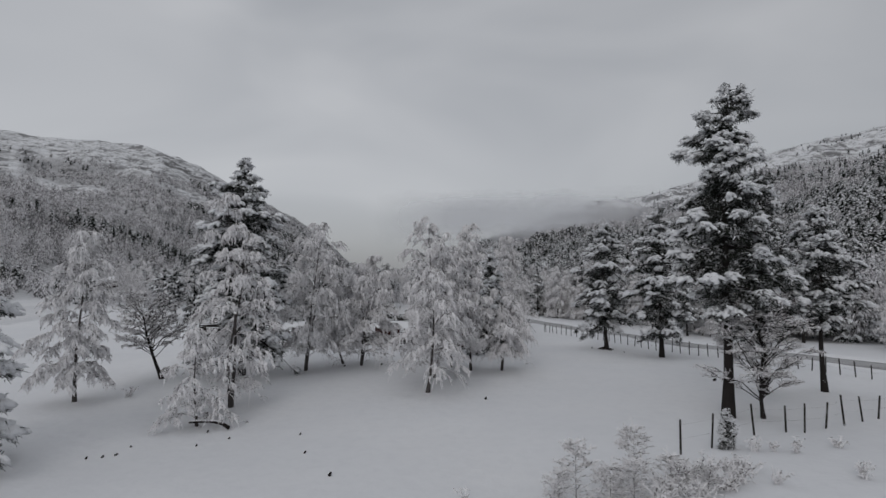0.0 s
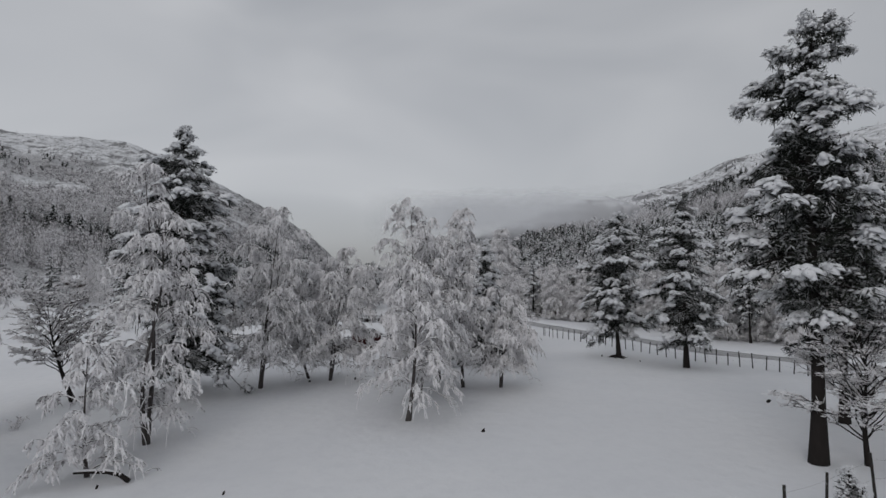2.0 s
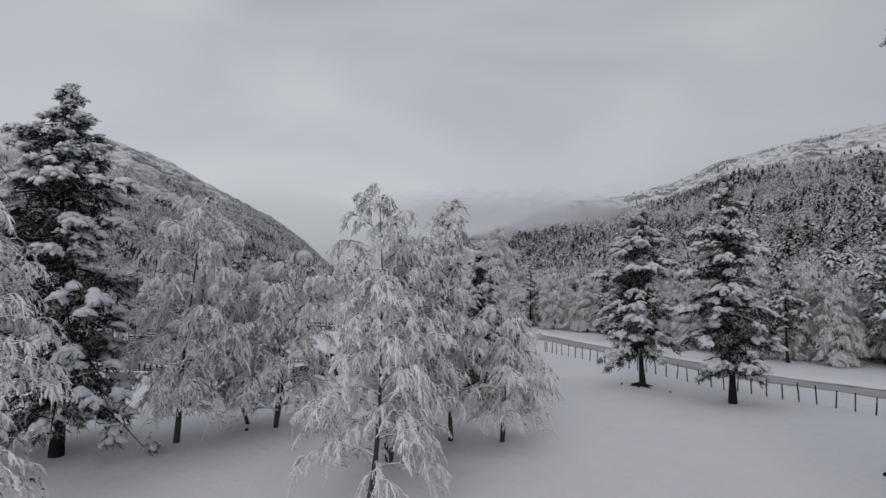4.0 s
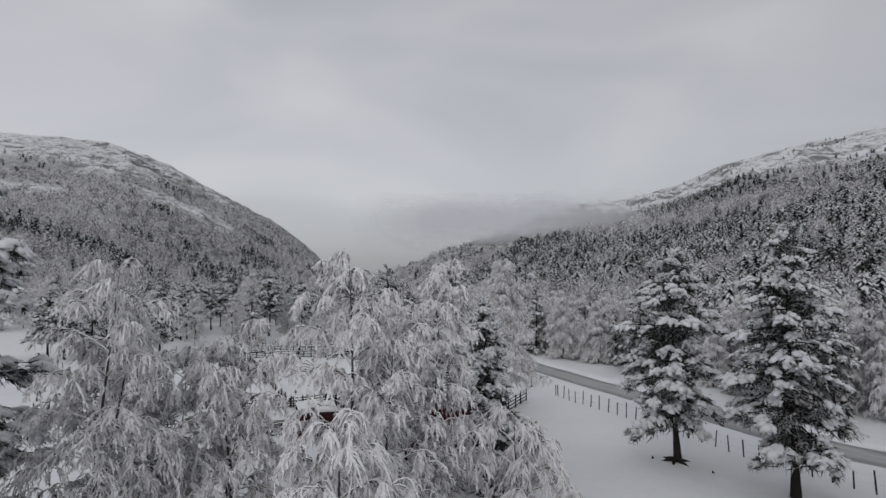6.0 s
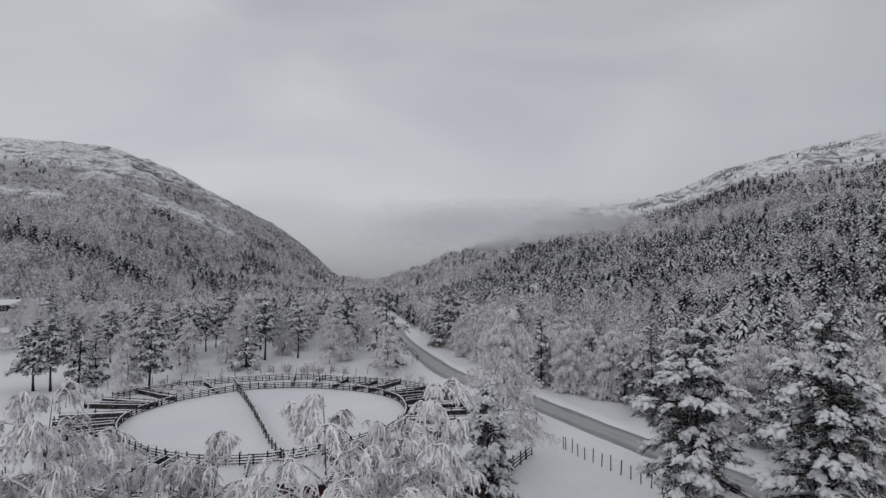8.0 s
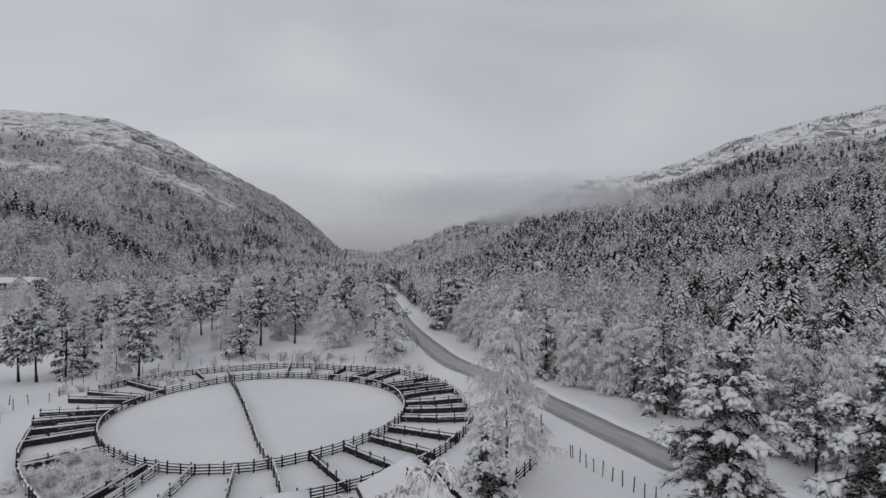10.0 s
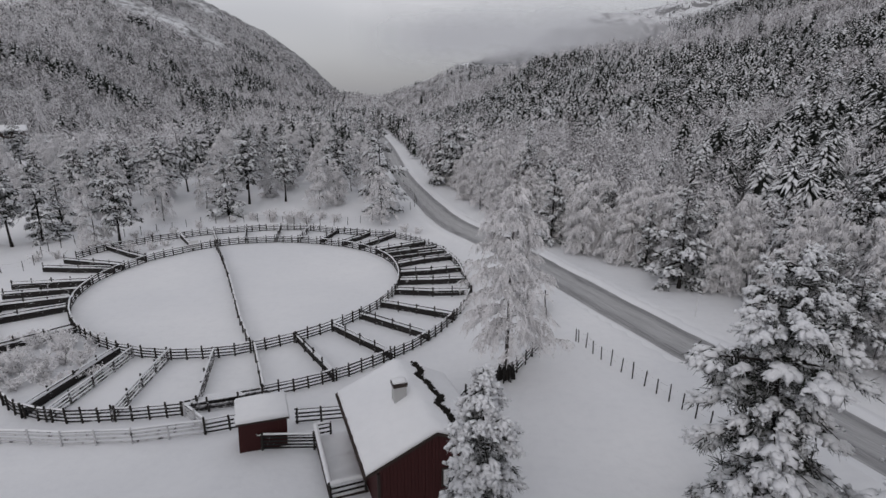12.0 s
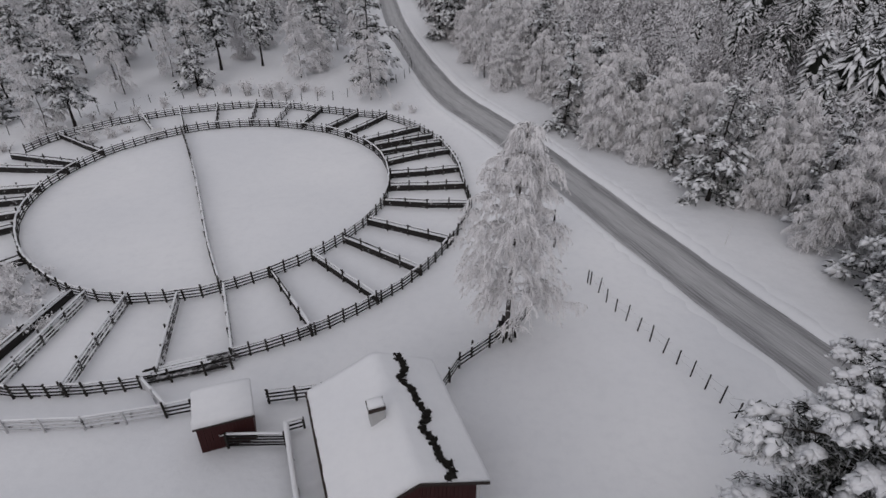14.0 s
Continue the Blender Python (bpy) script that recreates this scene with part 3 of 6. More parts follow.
def make_pine(seed, tall, bare, reach, rows, girth, crown=CONE, droop=0.42, snow=0.85, needles=12, lean=(0, 0), sides=9, fine=True, bend=0.014, shelter=0.40, puff=1.0):
    """Scots pine: bare lower stem, then boughs whose sprays of needles carry pillows of snow."""
    rng = np.random.default_rng(seed)
    path = trunk_path(rng, tall, bend * tall, lean)
    s = np.linspace(0, 1, len(path))
    flare = 1 + 0.35 * np.exp(-s * 30)
    trunk = tubes(path[None], (girth * (1 - 0.92 * s ** 0.9) * flare)[None], sides)
    u = np.clip(np.linspace(0, 1, rows) + rng.normal(0, 0.25 / rows ** 0.5 * 0.3, rows), 0, 1)
    z = (bare + u * (tall - bare) * 0.985) / tall
    turn = np.arange(rows) * 2.399 + rng.normal(0, 0.5, rows)
    out = np.stack([np.cos(turn), np.sin(turn), np.zeros(rows)], 1)
    length = reach * np.interp(u, LEVELS, crown) * np.clip(rng.normal(0.86, 0.24, rows), 0.35, 1.25)
    root = along(path, z)
    t = np.linspace(0, 1, 6)
    rise = 0.04 + 0.26 * u ** 2 + rng.normal(0, 0.11, rows)
    fall = droop * (1 - 0.5 * u) + rng.normal(0, 0.10, rows)
    bough = root[:, None] + out[:, None] * (length[:, None] * t)[..., None]
    bough[..., 2] += length[:, None] * (rise[:, None] * t - fall[:, None] * t ** 2 + 0.10 * t ** 4)
    limbs = tubes(bough, (0.012 + 0.018 * length)[:, None] * (1 - 0.85 * t), 4 if fine else 3)
    tufts = 6 if fine else 5
    where, off = rng.uniform(0.30, 1.0, (rows, tufts)) ** 0.7, rng.uniform(-1, 1, (rows, tufts))
    cross = np.stack([-out[:, 1], out[:, 0], np.zeros(rows)], 1)
    lateral = off * length[:, None] * 0.42 * np.sqrt(np.clip(1.12 - where, 0, 1))
    g = where * 5
    lo = np.clip(g.astype(int), 0, 4)
    i = np.arange(rows)[:, None]
    w = (g - lo)[..., None]
    hub = bough[i, lo] * (1 - w) + bough[i, lo + 1] * w
    fork = hub - out[:, None] * (0.25 * np.abs(lateral))[..., None]
    hub = hub + cross[:, None] * lateral[..., None]
    hub[..., 2] -= 0.20 * np.abs(lateral) - rng.normal(0, 0.10, (rows, tufts))
    if fine:
        shoot = np.stack([fork, (fork + hub) / 2 + np.array([0, 0, 0.04]), hub], 2).reshape(-1, 3, 3)
        limbs = joined(limbs, tubes(shoot, np.tile([[0.024, 0.018, 0.008]], (len(shoot), 1)), 3))
    pad = np.clip(length * 0.19, min(0.26, 0.2 * reach), 0.52) * np.interp(u, (0.7, 1.0), (1.0, 0.62))
    load = np.clip(rng.normal(snow + 0.08, 0.20, rows) * np.interp(u, (0, 0.35, 0.6, 0.9), (1 - shelter, 1 - 0.5 * shelter, 1, 1.3)), 0.06, 1.0)
    # each tuft is a drooping fan of fingers; where it is laden, a lobe of snow lies on every finger
    lobes = 8 if fine else 3
    shape = (rows, tufts, lobes)
    heading = np.arctan2(out[:, 1], out[:, 0])[:, None] + 0.9 * np.sign(off) * np.clip(np.abs(off), 0, 1) ** 1.5
    fan = np.linspace(-1, 1, lobes) * 1.25 + rng.normal(0, 0.16, shape)
    head = heading[..., None] + fan
    point = np.stack([np.cos(head), np.sin(head), rng.normal(-0.38, 0.16, shape)], -1)
    long = pad[:, None, None] * rng.uniform(0.75, 1.35, shape) * (1.15 - 0.25 * np.abs(fan)) * (1.0 if fine else 1.5)
    at = np.broadcast_to(hub[:, :, None], shape + (3,)) + point * (long * 0.52)[..., None] + rng.normal(0, 0.05, shape + (3,))
    laden = (rng.uniform(0, 1, (rows, tufts)) < load[:, None])[..., None] & (rng.uniform(0, 1, shape) < 0.86)
    c, ax, ln = at[laden], point[laden], long[laden] * puff
    k = len(c)
    white = [lumps(rng, c + np.array([0, 0, 0.04]), ax, ln * rng.uniform(0.46, 0.68, k), ln * rng.uniform(0.27, 0.46, k), ln * rng.uniform(0.18, 0.32, k), 0.20, 0.55, BALL if fine else GEM)]
    crowned = laden.any(-1) & (rng.uniform(0, 1, (rows, tufts)) < 0.75)
    c = hub[crowned] + np.array([0, 0, 0.07])
    k = len(c)
    wide = np.broadcast_to(pad[:, None], crowned.shape)[crowned] * puff
    white.append(lumps(rng, c, np.broadcast_to(out[:, None], hub.shape)[crowned] + np.array([0, 0, -0.2]), wide * rng.uniform(0.7, 1.1, k), wide * rng.uniform(0.45, 0.8, k), wide * rng.uniform(0.22, 0.4, k), 0.15, 0.6, BALL if fine else GEM))
    if fine:
        tips = (at + point * (long * 0.45)[..., None])[laden] + rng.normal(0, 0.05, (int(laden.sum()), 3))
        tips = tips[rng.uniform(0, 1, len(tips)) < 0.7]
        k = len(tips)
        blob = np.minimum(rng.uniform(0.07, 0.15, k), 0.12 * reach) * puff
        white.append(lumps(rng, tips, rng.normal(0, 1, tips.shape) * (1, 1, 0.3), blob * 1.2, blob, blob * 0.9, 0.2, 0.3, GEM))
    white = joined(*white)
    # needles: a fringe under every finger, and dark masses close to the stem
    roots, ways, size = (at - point * (long * 0.3)[..., None]).reshape(-1, 3), point.reshape(-1, 3), long.ravel()
    green = blades(rng, roots - np.array([0, 0, 0.06]), ways * (1, 1, 0.6), needles, size * 0.66, size * (0.042 if fine else 0.12), 0.55, 0.5)
    deep = 24 if fine else 6
    where = rng.uniform(0.06, 0.72, (rows, deep)) * 5
    lo = np.clip(where.astype(int), 0, 4)
    w = (where - lo)[..., None]
    under = (bough[i, lo] * (1 - w) + bough[i, lo + 1] * w + cross[:, None] * (rng.normal(0, 0.16, (rows, deep)) * length[:, None])[..., None]).reshape(-1, 3)
    under[:, 2] -= rng.uniform(0.10, 0.45, len(under))
    bulk = np.repeat(np.clip(length * 0.20, 0.2, 0.5), deep) * rng.uniform(0.7, 1.2, len(under))
    green = joined(green, blades(rng, under, rng.normal(0, 1, under.shape) * (1, 1, 0.3), 12 if fine else 7, bulk, bulk * (0.07 if fine else 0.15), 0.5, 0.7))
    return trunk, limbs, green, white


def pine(name, made, x, y, label, group="", turn=0.0, size=1.0, sink=0.1):
    tree = thing(name, (x, y, on(x, y) - sink), label, "pine tree", group, turn=turn, size=size)
    part("trunk", made[0], PINE_BARK, tree, smooth=True)
    tagged(part("branchwork", made[1], PINE_BARK, tree), kind="stuff")
    tagged(part("needle_crown", made[2], NEEDLES, tree, "dark green needle sprays"), kind="stuff")
    tagged(part("snow_cover", made[3], PINE_SNOW, tree, "pillows of fresh snow", True), kind="stuff")
    return tree


OVAL = (0.78, 0.97, 1.0, 0.90, 0.62, 0.20)
SPIRE = (0.85, 1.0, 0.95, 0.74, 0.46, 0.14)


def make_birch(seed, tall, first, reach, limbs, forks, hang, girth, crown=OVAL, lean=(0, 0), bend=0.03, thick=0.026, stems=1, fall=1.0, bare=False, up=1.0, kites=0, tubed=True, fingers=6, skirt=1.0):
    """Weeping birch: ascending limbs that arch over, hung with strands of rimed twigs."""
    rng = np.random.default_rng(seed)
    trunks, woods, spots, ways, lengths = [], [], [], [], []
    for stem in range(stems):
        tilt = (lean[0] + (0.085 * math.cos(stem * 2.4 + seed) if stems > 1 else 0), lean[1] + (0.085 * math.sin(stem * 2.4 + seed) if stems > 1 else 0))
        h = tall * (1 if stem == 0 else rng.uniform(0.75, 0.95))
        path = trunk_path(rng, h, bend * tall, tilt, 10)
        s = np.linspace(0, 1, 10)
        trunks.append(tubes(path[None], (girth * (1 - 0.94 * s ** 0.8) * (1 + 0.3 * np.exp(-s * 30)))[None], 8 if not kites else 5))
        u = np.clip(np.linspace(0, 1, limbs) + rng.normal(0, 0.02, limbs), 0, 1)
        turn = np.arange(limbs) * 2.399 + rng.normal(0, 0.4, limbs) + stem
        out = np.stack([np.cos(turn), np.sin(turn), 0 * turn], 1)
        length = reach * np.interp(u, LEVELS, crown) * rng.uniform(0.7, 1.12, limbs)
        rise = up * (0.70 + 0.75 * u ** 2) + rng.normal(0, 0.14, limbs)
        sag = (1.0 - 0.25 * u) * (0.35 if bare else 1.0) + rng.normal(0, 0.1, limbs)
        z = np.clip(first + (0.985 - first) * u - 0.35 * length * up / h * (u < 0.97), 0.06, 0.985)
        t = np.linspace(0, 1, 7)
        limb = along(path, z)[:, None] + out[:, None] * (length[:, None] * t ** 0.92)[..., None]
        limb[..., 2] += length[:, None] * (rise[:, None] * t - sag[:, None] * t ** 2.1)
        limb += rng.normal(0, 0.17 if bare and tall > 3 else 0.05, limb.shape) * t[None, :, None]
        woods.append(tubes(limb, (0.012 + (0.010 if bare else 0.014) * length)[:, None] * (1 - 0.85 * t), 5 if not kites else 3))
        i = np.repeat(np.arange(limbs), forks)
        n = len(i)
        g = rng.uniform(0.12, 1.0, n) ** 0.8 * 6
        lo = np.clip(g.astype(int), 0, 5)
        w = (g - lo)[:, None]
        root = limb[i, lo] * (1 - w) + limb[i, lo + 1] * w
        swing = turn[i] + rng.normal(0, 0.95, n)
        dirs = np.stack([np.cos(swing), np.sin(swing), 0 * swing], 1)
        fl = np.clip(length[i] * rng.uniform(0.28, 0.55, n), 0.3, 1.5)
        t = np.linspace(0, 1, 5)
        fork = root[:, None] + dirs[:, None] * (fl[:, None] * (1.1 * t - 0.3 * t ** 2))[..., None]
        fork[..., 2] += fl[:, None] * (rng.uniform(0.25, 0.8, n)[:, None] * t - (0.4 if bare else 1.25) * rng.uniform(0.6, 1.1, n)[:, None] * t ** 2)
        if not kites:
            woods.append(tubes(fork, np.tile((0.012 if bare else 0.026) * (1 - 0.6 * t), (n, 1)), 4))
        strands = max(3, round(hang * 0.36))
        j = np.repeat(np.arange(n), strands)
        m = len(j)
        g = rng.uniform(0.05 if bare else 0.2, 1.0, m) * 4
        lo = np.clip(g.astype(int), 0, 3)
        w = (g - lo)[:, None]
        spots.append(fork[j, lo] * (1 - w) + fork[j, lo + 1] * w)
        sw = swing[j] + rng.choice([-1.0, 1.0], m) * rng.uniform(0.1, 1.1, m)
        ways.append(np.stack([np.cos(sw), np.sin(sw), 0 * sw], 1))
        lengths.append(rng.gamma(6.0, 0.167, m) * 0.54 * fall * (1.15 - 0.12 * g) * rng.uniform(0.7, 1.3, n)[j])
    a, d, ln = np.concatenate(spots), np.concatenate(ways), np.concatenate(lengths)
    clear = a[:, 2] > skirt + rng.normal(0.15, 0.2, len(a))
    a, d, ln = a[clear], d[clear], ln[clear]
    ln = np.minimum(ln, np.maximum(a[:, 2] - skirt * 0.8, 0.15))
    fat = thick * (1.0 if bare or kites else 1.35) * rng.uniform(0.6, 1.3, len(a))
    curl = rng.normal(0, 0.22, (len(a), 1, 3)) * (1, 1, 0.5)
    lift, drop = (0.45, 0.35) if bare else (0.34, 1.05)

    def hung(i, t):
        """Points along strand i: out, over and down."""
        n = ln[i][:, None]
        p = a[i][:, None] + d[i][:, None] * (n * (0.66 * t - 0.22 * t ** 2))[..., None] + curl[i] * (n * t * t)[..., None]
        p[..., 2] += n * (lift * t - drop * t ** 1.7)
        return p

    every = np.arange(len(a))
    t = np.linspace(0, 1, 4 if tubed and not kites else 3)[None]
    i = np.repeat(every, fingers)
    at = rng.uniform(0.08, 1.0, (len(i), 1))
    ends = hung(i, np.concatenate([at, at + 0.08], 1))
    ahead = unit(ends[:, 1] - ends[:, 0])
    side = unit(np.cross(ahead, np.array([0, 0, 1.0]) + rng.normal(0, 0.35, ahead.shape))) * rng.choice([-1.0, 1.0], (len(i), 1))
    way = unit(ahead * 0.75 + side * rng.uniform(0.25, 1.0, (len(i), 1)) + np.array([0, 0, 0.1 if bare else -0.60]))
    long = (ln[i] * rng.uniform(0.22, 0.48, len(i)) * (1.15 - 0.55 * at[:, 0]))[:, None]
    root, tip = ends[:, 0], ends[:, 0] + way * long - np.array([0, 0, 0.0 if bare else 0.22]) * long
    middle = (root + tip) / 2 + np.array([0, 0, 0.10]) * long
    flat = unit(np.cross(way, rng.normal(0, 1, way.shape)))
    if kites:
        flat = flat * (kites * rng.uniform(0.5, 1.2, (len(i), 1)))
        line = hung(every, t)
        edge = unit(np.cross(line[:, 2] - line[:, 0], rng.normal(0, 1, a.shape))) * kites * 0.8
        v = np.concatenate([np.stack([root - flat, root + flat, tip], 1), np.stack([line[:, 1] - edge, line[:, 1] + edge, line[:, 2]], 1), np.stack([line[:, 1] + edge, line[:, 1] - edge, line[:, 0]], 1)]).reshape(-1, 3)
        twig = v, np.arange(len(v)).reshape(-1, 3)
    else:
        taper = np.interp(t[0], (0, 0.5, 1), (0.6, 1.0, 0.35))[None]
        shapes = [tubes(hung(every, t), fat[:, None] * taper, 3)]
        if tubed:
            shapes.append(tubes(np.stack([root, tip], 1), fat[i][:, None] * np.array([[0.95, 0.6]]), 3))
        else:
            flat = flat * (fat[i][:, None] * 1.1)
            v = np.stack([root, middle - flat, middle + flat, tip], 1).reshape(-1, 3)
            q = np.arange(len(v)).reshape(-1, 4)
            shapes.append((v, np.concatenate([q[:, [0, 1, 2]], q[:, [1, 3, 2]]])))
        twig = joined(*shapes)
    return joined(*trunks), joined(*woods), twig


def birch(name, made, x, y, label, group="", turn=0.0, size=1.0, category="birch tree", sink=0.1):
    tree = thing(name, (x, y, on(x, y) - sink), label, category, group, turn=turn, size=size)
    part("trunk", made[0], PINE_BARK if category == "tree" else BIRCH_BARK, tree, smooth=True)
    tagged(part("branchwork", made[1], PINE_BARK if category == "tree" else TWIGS, tree), kind="stuff")
    tagged(part("twig_crown", made[2], TWIGS, tree, "drooping twigs coated in rime and snow"), kind="stuff")
    return tree


PINE_LABEL = "snow-laden Scots pine with dark needles standing in the meadow"
BIRCH_LABEL = "weeping birch with rime-coated drooping twigs in the snowy meadow"

pine("pine_tree", make_pine(11, 17.5, 5.6, 2.5, 70, 0.27, (0.72, 1.0, 1.0, 0.92, 0.70, 0.22), 0.40, 0.84, 12, (0.052, 0.01), puff=0.8, shelter=0.5), 14.5, 27.8, "tall snow-laden Scots pine with a bare dark trunk beside the fence", turn=0.4)
pine("pine_tree", make_pine(12, 17.0, 2.2, 3.9, 80, 0.25, (0.9, 1.0, 0.94, 0.76, 0.48, 0.08), 0.52, 1.0, 12, puff=0.85), -15.5, 41.9, "tall snow-laden Scots pine behind the birches", turn=1.2)
pine("pine_tree", make_pine(13, 13.0, 2.6, 2.9, 60, 0.20, (0.7, 1.0, 1.0, 0.84, 0.58, 0.24), 0.48, 0.98, 12, puff=0.78, shelter=0.35), 16.8, 55.8, "snow-laden Scots pine with a flared foot near the road fence", turn=2.2)
pine("pine_tree", make_pine(14, 14.0, 2.4, 3.0, 62, 0.21, (0.8, 1.0, 0.92, 0.72, 0.46, 0.16), 0.50, 0.88, 12, puff=0.80), 20.2, 50.2, "conical snow-laden pine near the road fence", turn=3.0)
pine("pine_tree", make_pine(15, 11.4, 4.4, 1.9, 48, 0.17, DOME, 0.42, 0.85, 11, puff=0.8), 23.3, 33.3, "slim snow-laden Scots pine beside the fence", turn=4.0)
pine("pine_tree", make_pine(18, 13.4, 3.4, 2.3, 54, 0.20, (0.8, 1.0, 0.95, 0.8, 0.55, 0.2), 0.40, 0.42, 13, shelter=0.7, puff=0.8), 19.2, 32.6, "dark sheltered Scots pine with little snow behind a taller pine", turn=2.0)
pine("pine_tree", make_pine(16, 11.0, 0.8, 3.6, 60, 0.22, (0.9, 1.0, 0.9, 0.72, 0.46, 0.16), 0.48, 1.25, 12, shelter=0.0, puff=1.0), -20.4, 21.5, "bushy snow-laden pine with boughs close to the ground", turn=5.0)
pine("pine_tree", make_pine(17, 10.2, 0.5, 2.3, 64, 0.14, CONE, 0.52, 1.0, 12, shelter=0.75, puff=0.8), 4.5, 51.7, "young snow-laden pine beside the red cabin", turn=0.7)

birch("birch_tree", make_birch(21, 7.8, 0.30, 2.5, 34, 9, 22, 0.13, (1.0, 1.05, 1.0, 0.86, 0.6, 0.2), (0.05, 0.0), 0.04, 0.021, 1, 0.8, skirt=1.5), -1.0, 35.5, BIRCH_LABEL, turn=0.0)
birch("birch_tree", make_birch(22, 12.0, 0.28, 2.2, 40, 9, 20, 0.12, (0.78, 0.97, 1.0, 0.92, 0.74, 0.35), (0.04, 0.02), 0.03, 0.022, 2, 0.8, tubed=False, skirt=1.6), -0.6, 40.6, "two-stemmed weeping birch with rime-coated drooping twigs", turn=0.0)
birch("birch_tree", make_birch(23, 6.3, 0.34, 2.1, 15, 8, 22, 0.09, (0.9, 1.0, 1.0, 0.9, 0.6, 0.2), (0.03, 0.0), 0.05, 0.019, 2, 1.2, skirt=1.4), 4.6, 42.6, "low weeping birch with arching rimed twigs beside a young pine", turn=0.0)
birch("birch_tree", make_birch(24, 11.6, 0.20, 2.4, 34, 9, 22, 0.12, (0.78, 0.97, 1.0, 0.92, 0.72, 0.32), (0.085, 0.0), 0.03, 0.022, 2, 1.0, tubed=False, skirt=1.9), -11.0, 43.6, BIRCH_LABEL, turn=0.0)
birch("birch_tree", make_birch(25, 8.2, 0.24, 2.4, 30, 10, 26, 0.09, OVAL, (-0.04, 0.0), 0.05, 0.022, 1, 0.95, tubed=False, skirt=1.7), -8.5, 46.5, "slender rimed birch with a dark leaning trunk", turn=0.0)
birch("birch_tree", make_birch(26, 9.3, 0.20, 2.8, 28, 10, 26, 0.09, OVAL, (0.05, 0.0), 0.04, 0.022, 2, 1.0, tubed=False, skirt=1.6), -6.9, 45.9, "two-stemmed rimed birch in the snowy meadow", turn=0.0)
birch("birch_tree", make_birch(27, 10.6, 0.20, 2.0, 38, 10, 28, 0.12, (0.8, 1.0, 1.0, 0.8, 0.5, 0.15), (0.04, 0.0), 0.03, 0.022, 1, 1.0, tubed=False), -22.4, 33.2, BIRCH_LABEL, turn=0.0)
birch("birch_tree", make_birch(28, 13.3, 0.16, 2.2, 28, 9, 20, 0.13, (0.85, 1.0, 1.0, 0.92, 0.72, 0.3), (0.035, 0.0), 0.03, 0.024, 2, 0.85, tubed=False, skirt=1.2), -12.9, 33.2, BIRCH_LABEL, turn=0.0)
birch("birch_tree", make_birch(29, 5.2, 0.16, 2.1, 20, 8, 22, 0.09, (1.0, 1.0, 0.9, 0.7, 0.45, 0.15), (-0.02, 0.0), 0.03, 0.027, 1, 0.85, tubed=False, skirt=0.4), -13.3, 29.6, "low snow-bowed birch above a fallen branch", turn=0.0)
birch("birch_tree", make_birch(34, 11.6, 0.24, 1.7, 44, 9, 22, 0.11, (0.78, 0.97, 1.0, 0.92, 0.74, 0.35), (0.0, 0.0), 0.03, 0.022, 1, 0.85, tubed=False, skirt=1.5), 2.2, 43.2, "weeping birch hung with rime in front of the red cabin", turn=0.0)
birch("birch_tree", make_birch(35, 10.4, 0.22, 2.1, 46, 9, 22, 0.11, (0.78, 0.97, 1.0, 0.92, 0.72, 0.32), (0.0, 0.0), 0.02, 0.022, 1, 0.85, tubed=False, skirt=1.5), 0.7, 44.9, "weeping birch hung with rime in front of the red cabin", turn=0.0)
birch("broadleaf_tree", make_birch(30, 5.6, 0.45, 2.2, 34, 11, 18, 0.16, OVAL, (-0.30, 0.0), 0.04, 0.024, 1, 0.8, True, 1.4), -20.4, 39.6, "leaning old tree with a dark trunk and rimed crown", category="tree")
birch("broadleaf_tree", make_birch(31, 5.4, 0.34, 2.2, 44, 11, 16, 0.11, (0.85, 1.0, 1.0, 0.85, 0.6, 0.3), (-0.08, 0.0), 0.06, 0.013, 1, 0.8, True, 1.5), 16.0, 27.3, "small bare spreading tree with thin rimed twigs", turn=0.0, category="tree")
birch("birch_tree", make_birch(32, 13.6, 0.27, 3.0, 70, 13, 28, 0.19, (0.86, 1.0, 0.95, 0.74, 0.48, 0.16), (0.02, 0.0), 0.012, 0.0125, 1, 1.0, fingers=8, tubed=False, skirt=2.9), 8.0, 70.4, "tall rime-white birch growing beside the rail fence", turn=0.0)

# ---- the woods round the fold: a few built trees, copied with turns and sizes ----
WOOD_PINES = [pine("pine_tree", make_pine(40 + i, 10.5, b, r, 34, 0.17, c, 0.45, 0.98, 6, sides=6, fine=False, shelter=0.1), x, y, "snow-laden Scots pine at the edge of the woods", "wood pines", turn=i)
              for i, (b, r, c, x, y) in enumerate([(2.8, 2.9, DOME, -39.6, 108.6), (0.3, 2.5, CONE, 17.9, 102.8), (3.6, 2.7, (0.4, 0.7, 0.95, 1.0, 0.8, 0.4), -52.6, 106.6), (0.5, 2.8, (0.9, 1.0, 0.9, 0.75, 0.5, 0.2), 27.2, 86.6)])]
WOOD_BIRCHES = [birch("birch_tree", make_birch(50 + i, 9.5, f, r, 34, 9, 26, 0.085, c, (0, 0), 0.03, stems=1 + i % 2, kites=0.028, fall=1.1, fingers=10, skirt=0.7 if i % 2 == 0 else 0.3), x, y, "rime-white birch at the edge of the woods", "wood birches", turn=i)
                for i, (f, r, c, x, y) in enumerate([(0.16, 2.2, OVAL, -42.6, 107.8), (0.06, 2.1, OVAL, 20.8, 98.4), (0.14, 2.4, OVAL, -16, 126.2), (0.05, 2.0, SPIRE, 24.6, 94.8)])]
PLACED = [(t.location.x, t.location.y) for t in scene.objects if t.get("category") in ("pine tree", "birch tree", "tree")]


